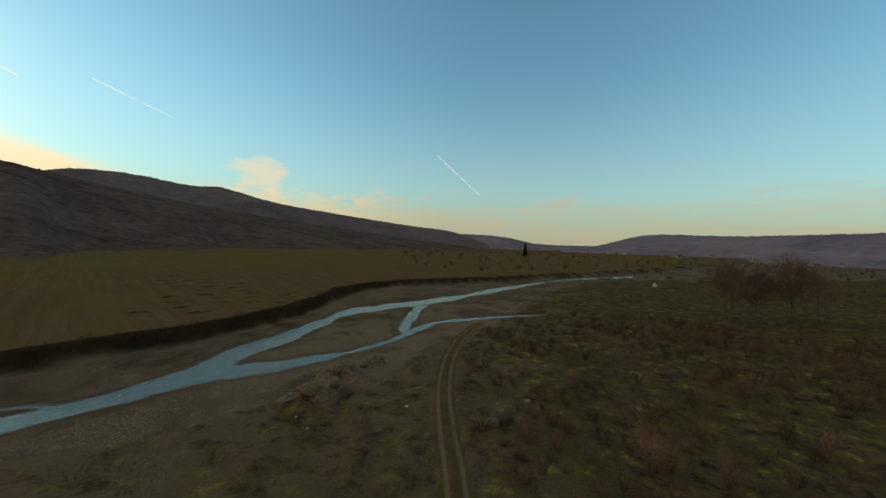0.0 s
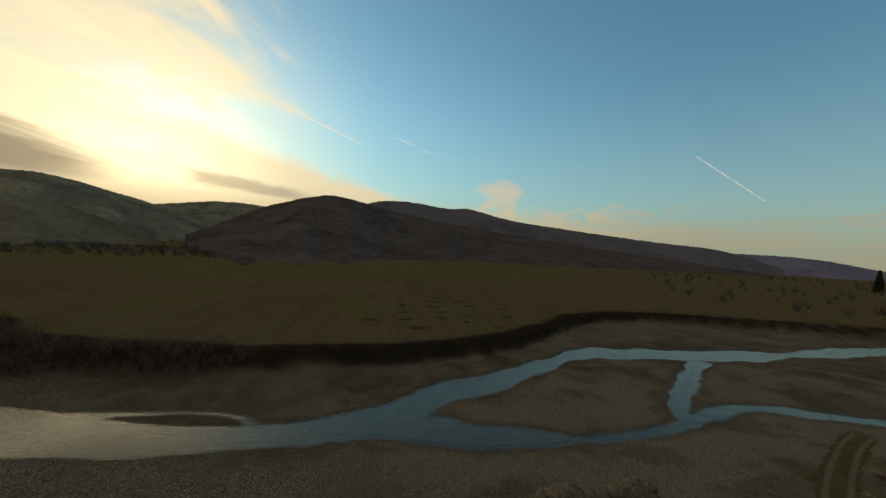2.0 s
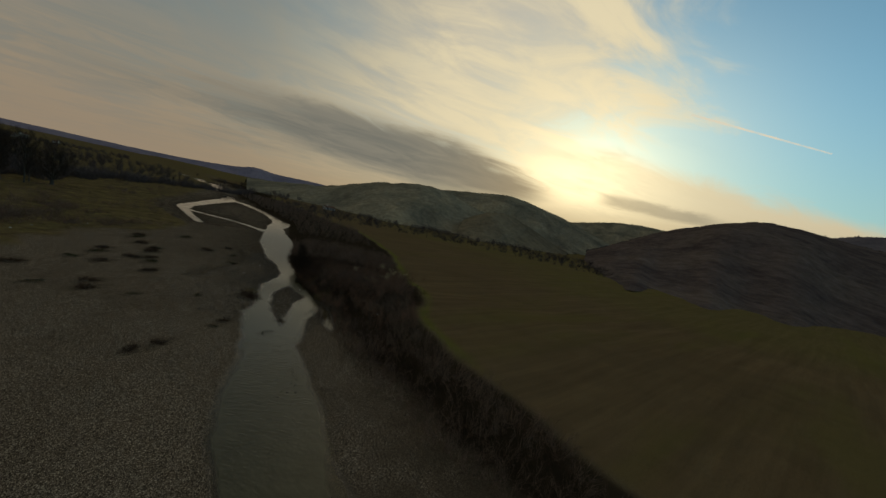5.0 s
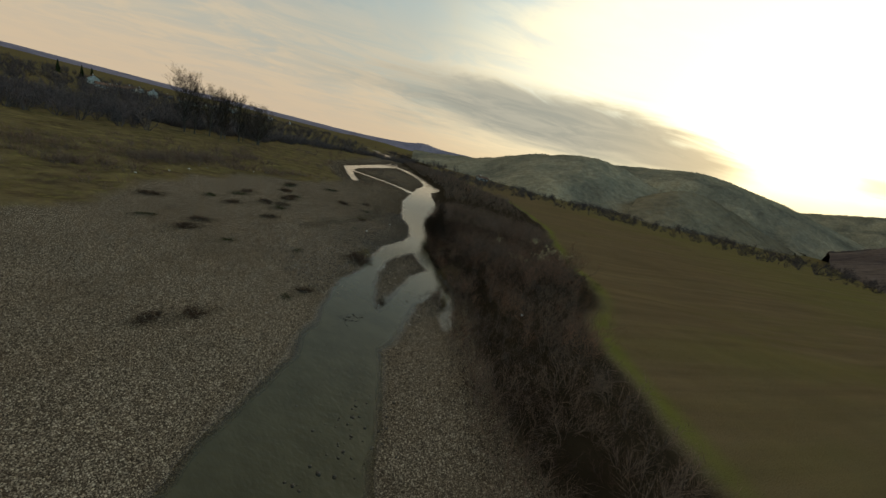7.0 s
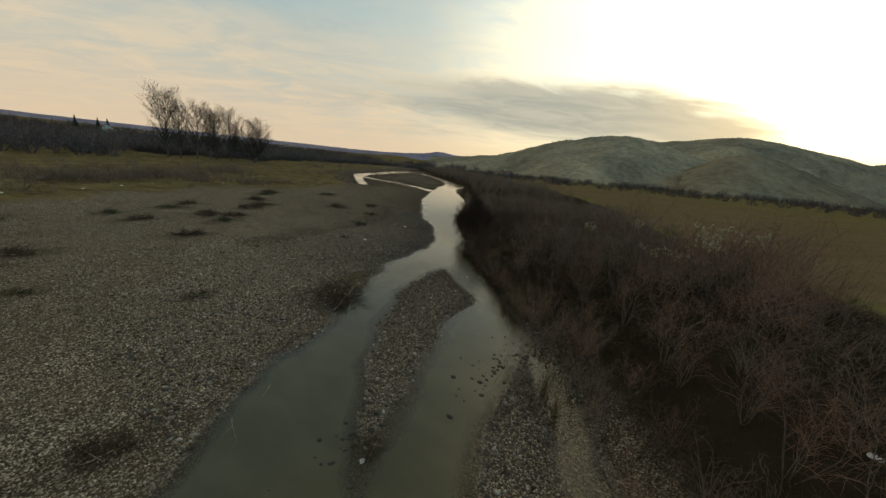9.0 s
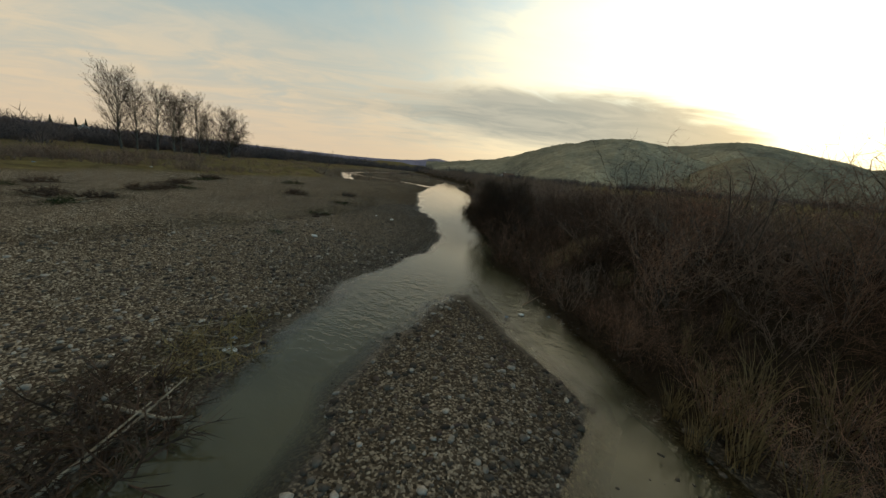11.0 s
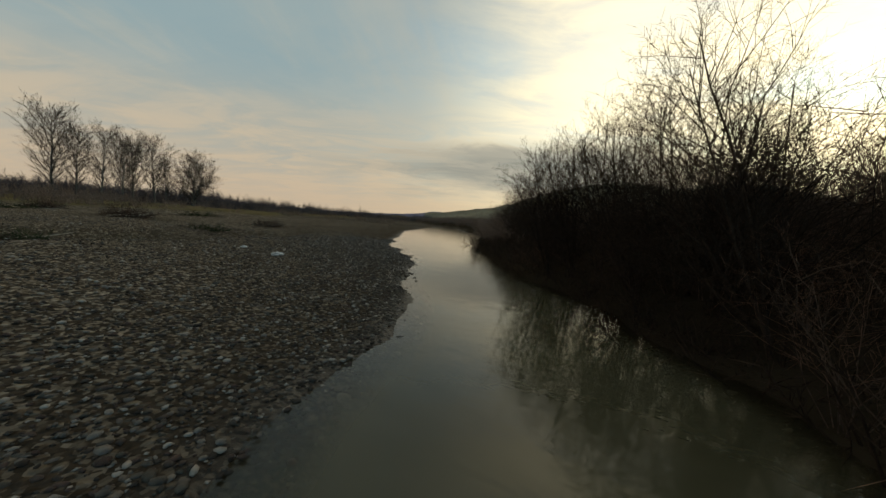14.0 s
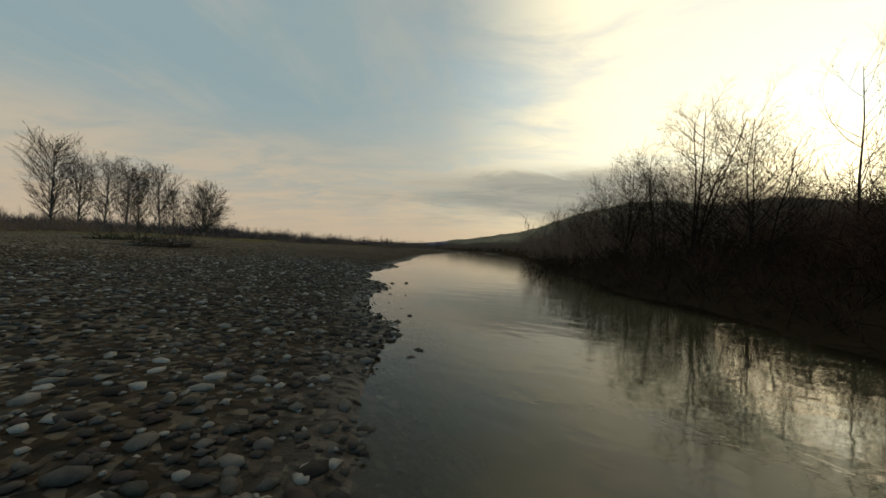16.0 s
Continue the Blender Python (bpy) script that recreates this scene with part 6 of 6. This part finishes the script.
def make_boulders():
    v, f = icosphere(3)
    for k, (x, y, s, label) in enumerate(((5.3, 35.2, 0.8, "pale grey boulder beside the dirt track"), (6.7, 36.0, 1.0, "large tan boulder beside the dirt track"), (-1.5, 33.0, 0.4, "small grey boulder beside the track"), (10.5, 41.0, 0.45, "grey boulder in rough grass"), (-15.6, 40.2, 1.25, "large pale boulder on the spoil heap"), (-13.0, 41.2, 0.9, "tan boulder on the spoil heap"), (-15.2, 43.4, 1.0, "weathered boulder on the spoil heap"), (-14.9, 47.4, 0.95, "grey-tan boulder between the spoil heaps"), (-13.2, 49.6, 0.8, "grey-tan boulder between the spoil heaps"), (-11.8, 52.6, 0.75, "tan boulder at the end of the spoil heaps"), (-9.6, 54.8, 0.6, "tan boulder at the end of the spoil heaps"), (-16.9, 45.0, 0.6, "small boulder below the spoil heap"))):
        q = v.copy()
        q *= (1 + 0.30 * np.array([noise.noise(Vector(p) * 1.6 + Vector((k * 7, 0, 0))) for p in v]) + 0.06 * np.array([noise.noise(Vector(p) * 6) for p in v]))[:, None]
        ob = tagged(new("boulder", mesh_of("boulder", q * np.array([s, s * 0.85, s * 0.7]), f, EARTH if y > 40 and x < 0 else STONE)), label, "boulder")
        ob.matrix_basis = pose(x, y, float(height(x, y)[0]) + (0.2 * s if x > -5 else 0.2 * s + 1.2 * max(0.0, 1.0 - min(math.hypot((x - q_[0]) / q_[2], (y - q_[1]) / q_[2]) for q_ in HEAPS))), 0, 0, 50 * k)


def make_heaps():
    """Spoil heaps: steep eroded cones of gravelly earth."""
    g = np.linspace(-1.15, 1.15, 64)
    u, v = np.meshgrid(g, g)
    i = (np.arange(63)[:, None] * 64 + np.arange(63)[None]).ravel()
    quads = np.stack([i, i + 1, i + 65, i + 64], -1)
    for k, (hx, hy, ra, rb, turn, top) in enumerate(HEAPS):
        c, s = math.cos(radians(turn)), math.sin(radians(turn))
        x, y = hx + u * ra * c - v * rb * s, hy + u * ra * s + v * rb * c
        r = np.hypot(u, v) + 0.22 * vnoise(x, y, 2.4, 301 + k) + 0.06 * vnoise(x, y, 0.9, 311 + k)
        gully = np.abs(vnoise(x, y, 1.3, 321 + k)) + 0.5 * np.abs(vnoise(x, y, 0.5, 331 + k))
        z = top * np.clip(1 - r, 0, 1) ** 0.9 * (0.95 + 0.14 * gully) + 0.03 * vnoise(x, y, 0.45, 341 + k) * (r < 1)
        z = height(x.ravel(), y.ravel()).reshape(x.shape) + z - 0.12 - 0.5 * step(np.maximum(np.abs(u), np.abs(v)), 0.95, 1.15)
        me = mesh_of("earth_mound", np.stack([x, y, z], -1).reshape(-1, 3), quads, EARTH)
        tagged(new("earth_mound", me), "steep heap of tan gravelly earth beside the dirt track", "earth heap", group="spoil heaps")


def make_track():
    """The dirt track: two worn ruts with a grassy middle."""
    line = TRACK[np.concatenate([[True], np.hypot(*np.diff(TRACK[:, :2], axis=0).T) > 1e-6])]
    d = np.concatenate([[0], np.cumsum(np.hypot(*np.diff(line[:, :2], axis=0).T))])
    s = np.arange(0, d[-1], 0.5)
    cx, cy = np.interp(s, d, line[:, 0]), np.interp(s, d, line[:, 1])
    tx, ty = np.gradient(cx), np.gradient(cy)
    n = np.hypot(tx, ty)
    w = np.linspace(-1.7, 1.7, 21)
    x, y = cx[:, None] + ty[:, None] / n[:, None] * w, cy[:, None] - tx[:, None] / n[:, None] * w
    rut = np.exp(-((np.abs(w) - 0.72) / 0.24) ** 2)
    z = height(x.ravel(), y.ravel()).reshape(x.shape) + 0.05 - 0.035 * rut[None] + 0.03 * vnoise(x, y, 0.7, 351) - 0.16 * step(np.abs(w) + 0.25 * vnoise(x, y, 1.0, 352), 1.15, 1.6)
    ny, nx = x.shape
    i = (np.arange(ny - 1)[:, None] * nx + np.arange(nx - 1)[None]).ravel()
    me = mesh_of("road", np.stack([x, y, z], -1).reshape(-1, 3), np.stack([i, i + nx, i + nx + 1, i + 1], -1), RUTS)
    attribute(me, "rut", np.broadcast_to(rut, x.shape))
    tagged(new("road", me), "dirt track with two worn ruts across the pasture", "track", kind="structure")


def make_seed_heads():
    """Climbers with pale fluffy seed over a few bushes, and dry plume grass at the bank."""
    rng = np.random.default_rng(31)

    def fluff(name, label, category, seed, wide, tall, count, mat):
        r = np.random.default_rng(seed)
        stems, twigs = shrub_parts(seed, tall, 10, 0.8, (7, 5), 0.016)
        tips = np.array([tuple(q) for q in twigs.v])
        tips = tips[tips[:, 2] > 0.62 * tips[:, 2].max()]
        tips = tips[vnoise(tips[:, 0] * 2 + seed, tips[:, 1] * 2 + tips[:, 2], 1.0, seed) > 0.05]
        spots = tips[r.integers(0, len(tips), count)] + r.normal(0, 0.05, (count, 3))
        me = scatter("seed_fluff", spots, r.uniform(0.02, 0.07, count), ICO1, mat, r, (0.8, 0.8, 1.3))
        wood = merged((stems, twigs))
        root = tagged(new(name, wood.mesh("stems", TWIG)), label, category)
        tagged(part("seed_fluff", me, mat, root, "pale fluffy seed heads"), kind="stuff")
        return root

    pale = fluff("seedy_bush", "leafless bush draped with pale fluffy seed heads", "bush", 401, 1.5, 3.6, 420, SEED)
    spots = [(-107.0, 17.5, 1.0), (-110.5, 19.2, 1.1), (-104.5, 15.0, 0.7), (-112.5, 9.0, 0.75), (-124.0, 12.0, 0.8)]
    for i, (x, y, s) in enumerate(spots):
        (copy_down if i else set_down)(pale, x, y, s, x * 31 % 360)
    plume = grass_tuft(411, 1.7, 46, 0.45)
    root = tagged(new("plume_grass", plume.mesh("plume_grass", REED)), "tall straw-coloured plume grass on the bank", "grass clump")
    grass = [(-97.3, 8.3, 1.2), (-98.0, 7.9, 1.0), (-96.5, 9.0, 1.0), (-90.3, 12.6, 1.0), (-89.6, 13.3, 0.9), (-99.0, 8.6, 1.1), (-104.0, 5.2, 0.8), (-98.4, 9.6, 1.2), (-97.0, 10.2, 1.1), (-97.3, 7.6, 0.75), (-98.1, 7.2, 0.7), (-99.2, 7.8, 0.8), (-98.6, 8.3, 0.85), (-100.6, 7.4, 0.7), (-101.4, 8.2, 0.8)]
    for i, (x, y, s) in enumerate(grass):
        (copy_down if i else set_down)(root, x, y, s, x * 31 % 360)


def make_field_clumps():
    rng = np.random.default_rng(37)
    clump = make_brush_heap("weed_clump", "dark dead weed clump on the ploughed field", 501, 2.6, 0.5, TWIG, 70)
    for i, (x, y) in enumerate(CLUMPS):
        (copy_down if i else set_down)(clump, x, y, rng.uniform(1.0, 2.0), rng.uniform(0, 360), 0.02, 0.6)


make_gravel_brush()
make_sticks()
make_litter()
make_boulders()
make_heaps()
make_track()
make_seed_heads()
make_field_clumps()


# ---------------------------------------------------------------- houses
def box(bm, x0, x1, y0, y1, z0, z1):
    bmesh.ops.create_cube(bm, size=1.0, matrix=Matrix.Translation(((x0 + x1) / 2, (y0 + y1) / 2, (z0 + z1) / 2)) @ Matrix.Diagonal((x1 - x0, y1 - y0, z1 - z0, 1)))


def make_house(label, wide, deep, tall, ridge, name="house"):
    root = tagged(bpy.data.objects.new(name, None), label, "house")
    scene.collection.objects.link(root)
    a, b = wide / 2, deep / 2
    bm = bmesh.new()
    v = [bm.verts.new(p) for p in ((-a, -b, -1), (a, -b, -1), (a, b, -1), (-a, b, -1), (-a, -b, tall), (a, -b, tall), (a, b, tall), (-a, b, tall), (-a, 0, tall + ridge), (a, 0, tall + ridge))]
    for q in ((0, 1, 5, 4), (2, 3, 7, 6), (1, 2, 6, 9, 5), (3, 0, 4, 8, 7), (3, 2, 1, 0)):
        bm.faces.new([v[i] for i in q])
    wall = part("wall", bm, PLASTER, root)
    bm = bmesh.new()
    over, thick = 0.45, 0.22
    prof = [(-b - over, tall - over * ridge / b), (0, tall + ridge), (b + over, tall - over * ridge / b)]
    low = [bm.verts.new((x, y, z + 0.02)) for x in (-a - over, a + over) for y, z in prof]
    top = [bm.verts.new((x, y, z + thick)) for x in (-a - over, a + over) for y, z in prof]
    for q in ((0, 1, 4, 3), (1, 2, 5, 4)):
        bm.faces.new([top[i] for i in q])
        bm.faces.new([low[i] for i in reversed(q)])
    for i, j in ((0, 1), (1, 2), (4, 3), (5, 4), (3, 0), (2, 5)):
        bm.faces.new((low[i], low[j], top[j], top[i]))
    roof = part("roof", bm, TILES, root, "weathered gabled roof")
    bm = bmesh.new()
    box(bm, a * 0.4, a * 0.4 + 0.7, -0.35, 0.35, tall + ridge * 0.5, tall + ridge + 0.9)
    part("chimney", bm, PLASTER, roof)
    for side in (-1, 1):
        for k in (-0.55, 0.0, 0.55):
            bm = bmesh.new()
            box(bm, k * a - 0.5, k * a + 0.5, side * b - 0.06, side * b + 0.06, tall * 0.35, tall * 0.78)
            part("window", bm, GLASS, root)
    return root


def make_hamlets():
    rng = np.random.default_rng(43)
    kinds = [make_house("small pale plastered house with a gabled roof", 7, 6, 2.8, 2.2), make_house("two-storey pale house with a gabled roof", 8, 7, 4.8, 2.4), make_house("long low outbuilding with a weathered roof", 11, 5, 2.5, 1.6)]
    hill = HILL_SPOTS[-1][0]
    placed = []
    for i in range(24):                                    # on the low slope beyond the poplars
        j, k = int(rng.integers(30, 95)), int(rng.integers(6, 19))
        placed.append((hill[0][j, k], hill[1][j, k], max(float(hill[2][j, k]), float(height(hill[0][j, k], hill[1][j, k])[0]))))
    for i in range(26):                                    # the village across the plain
        az, d = rng.uniform(-52, -24), rng.uniform(850, 1400)
        x, y = at_angle(E0, az, d)
        placed.append((x, y, float(height(x, y)[0])))
    placed += [(-371, -118, float(height(-371, -118)[0])), (134, 500, float(height(134, 500)[0])), (118, 182, float(height(118, 182)[0]) - 1.0)]
    used = set()
    for i, (x, y, z) in enumerate(placed):
        k = i % 3
        m = pose(x, y, z, 0, 0, float(rng.uniform(0, 360)))
        if k in used:
            ob = copy_thing(kinds[k], m)
        else:
            ob = kinds[k]
            ob.matrix_basis = m
            used.add(k)
        if i == len(placed) - 1:
            ob.matrix_basis = m @ Matrix.Diagonal((0.35, 0.35, 0.5, 1))
            tagged(ob, "small white hut beside the river plain", "hut")
        else:
            tagged(ob, group="village houses")


def make_firs():
    def fir(seed):
        w = Wood(seed)
        r = w.r
        for k in range(170):
            t = (k + r.random()) / 170
            a = k * 2.4 + r.random()
            long = (1 - t) * 2.6 + 0.3
            p = Vector((0, 0, 1.0 + 11.5 * t))
            d = Vector((math.cos(a), math.sin(a), -0.12))
            w.tube([p, p + d * long * 0.5, p + d * long + Vector((0, 0, -0.35))], [0.22, 0.34, 0.0])
        return w

    root = tagged(bpy.data.objects.new("fir_tree", None), "dark green fir tree beside the village houses", "tree")
    scene.collection.objects.link(root)
    trunk = Wood(3)
    trunk.tube([Vector((0, 0, -0.5)), Vector((0, 0, 6)), Vector((0, 0, 12.5))], [0.25, 0.16, 0.03], 7)
    part("trunk", trunk.mesh("trunk", BARK), BARK, root)
    part("crown", fir(5).mesh("crown", MOSSY), MOSSY, root, "dark needled branches")
    hill = HILL_SPOTS[-1][0]
    spots = [(*at_angle(E9, az, 452), 4.0) for az in (167.6, 168.4, 170.2)] + [(128, 498, float(height(128, 498)[0])), (131, 505, float(height(131, 505)[0]))]
    for i, (x, y, z) in enumerate(spots):
        s = 0.85 if i < 3 else 1.6
        m = pose(x, y, z, 0, 0, 40 * i) @ Matrix.Diagonal((s, s, s, 1))
        (copy_thing(root, Matrix.Identity(4)) if i else root).matrix_basis = m


make_hamlets()
make_firs()


# ---------------------------------------------------------------- vapour trails
TRAIL = [(0.0, 14.7, -7.2, 8.5), (64.5, 20.3, 50.2, 16.1), (44.8, 17.7, 37.2, 15.3)]      # azimuth and elevation of both ends


def make_contrails():
    mat = bpy.data.materials.new("sunlit vapour")
    mat.use_nodes = True
    n = Nodes(mat.node_tree)
    glow = n.add("ShaderNodeEmission", ins={"Color": (1.0, 0.96, 0.86), "Strength": 0.75})
    clear = n.add("ShaderNodeBsdfTransparent")
    f = n.span(n.noise(n.add("ShaderNodeTexCoord").outputs["Object"], 0.012, 4, 0.6), 0.25, 0.75, (0.1, 0.75))
    mix = n.add("ShaderNodeMixShader", ins={0: f, 1: clear.outputs[0], 2: glow.outputs[0]})
    n.add("ShaderNodeOutputMaterial", ins={"Surface": mix.outputs[0]})
    eye = Vector((-20, 25, 20))

    def spot(az, el, d=4300):
        return eye + Vector((-math.sin(radians(az)) * math.cos(radians(el)), math.cos(radians(az)) * math.cos(radians(el)), math.sin(radians(el)))) * d

    for a, b, w0, w1, label in ((TRAIL[0][:2], TRAIL[0][2:], 3.2, 2.2, "long thin white vapour trail in the evening sky"), (TRAIL[1][:2], TRAIL[1][2:], 12, 6, "bright short vapour trail near the low sun"), (TRAIL[2][:2], TRAIL[2][2:], 3.2, 2, "faint broken vapour trail")):
        p, q = spot(*a), spot(*b)
        w = Wood(1)
        pts = [p.lerp(q, t / 8) for t in range(9)]
        w.tube(pts, [w0 + (w1 - w0) * t / 8 for t in range(9)], 6)
        ob = tagged(new("backdrop", w.mesh("backdrop", mat)), label, "vapour trail", kind="structure")
        ob.visible_shadow = False


make_contrails()


# ---------------------------------------------------------------- the nearest stones, one by one
def make_single_stones():
    rng = np.random.default_rng(53)
    meshes = []
    for k in range(8):
        v = ICO2[0] * (1 + rng.uniform(-0.10, 0.10, (len(ICO2[0]), 1)))
        v = v * np.array([1.2, 0.9, 0.5]) * rng.uniform(0.8, 1.2, 3)
        meshes.append(mesh_of("stone", v, ICO2[1], STONE))
    x, y = random_on(rng, 3000, -121, -99, -19, -1)
    _, m, edge = terrain(x, y)
    keep = (edge > -0.5) & (edge < 4.5) & (m["bank"] < 0.05) & (field_side(x, y) < -1.8)
    for i, (px, py) in enumerate(pick(x, y, keep, 0.45)[:290]):
        s = float(0.018 + 0.028 * rng.random() ** 2)
        ob = new("stone", meshes[i % 8])
        ob.parent = GROUND_OB
        ob.matrix_basis = pose(px, py, float(height(px, py)[0]) + 0.12 * s, rng.uniform(-12, 12), rng.uniform(-12, 12), rng.uniform(0, 360)) @ Matrix.Diagonal((s, s, s, 1))


make_single_stones()
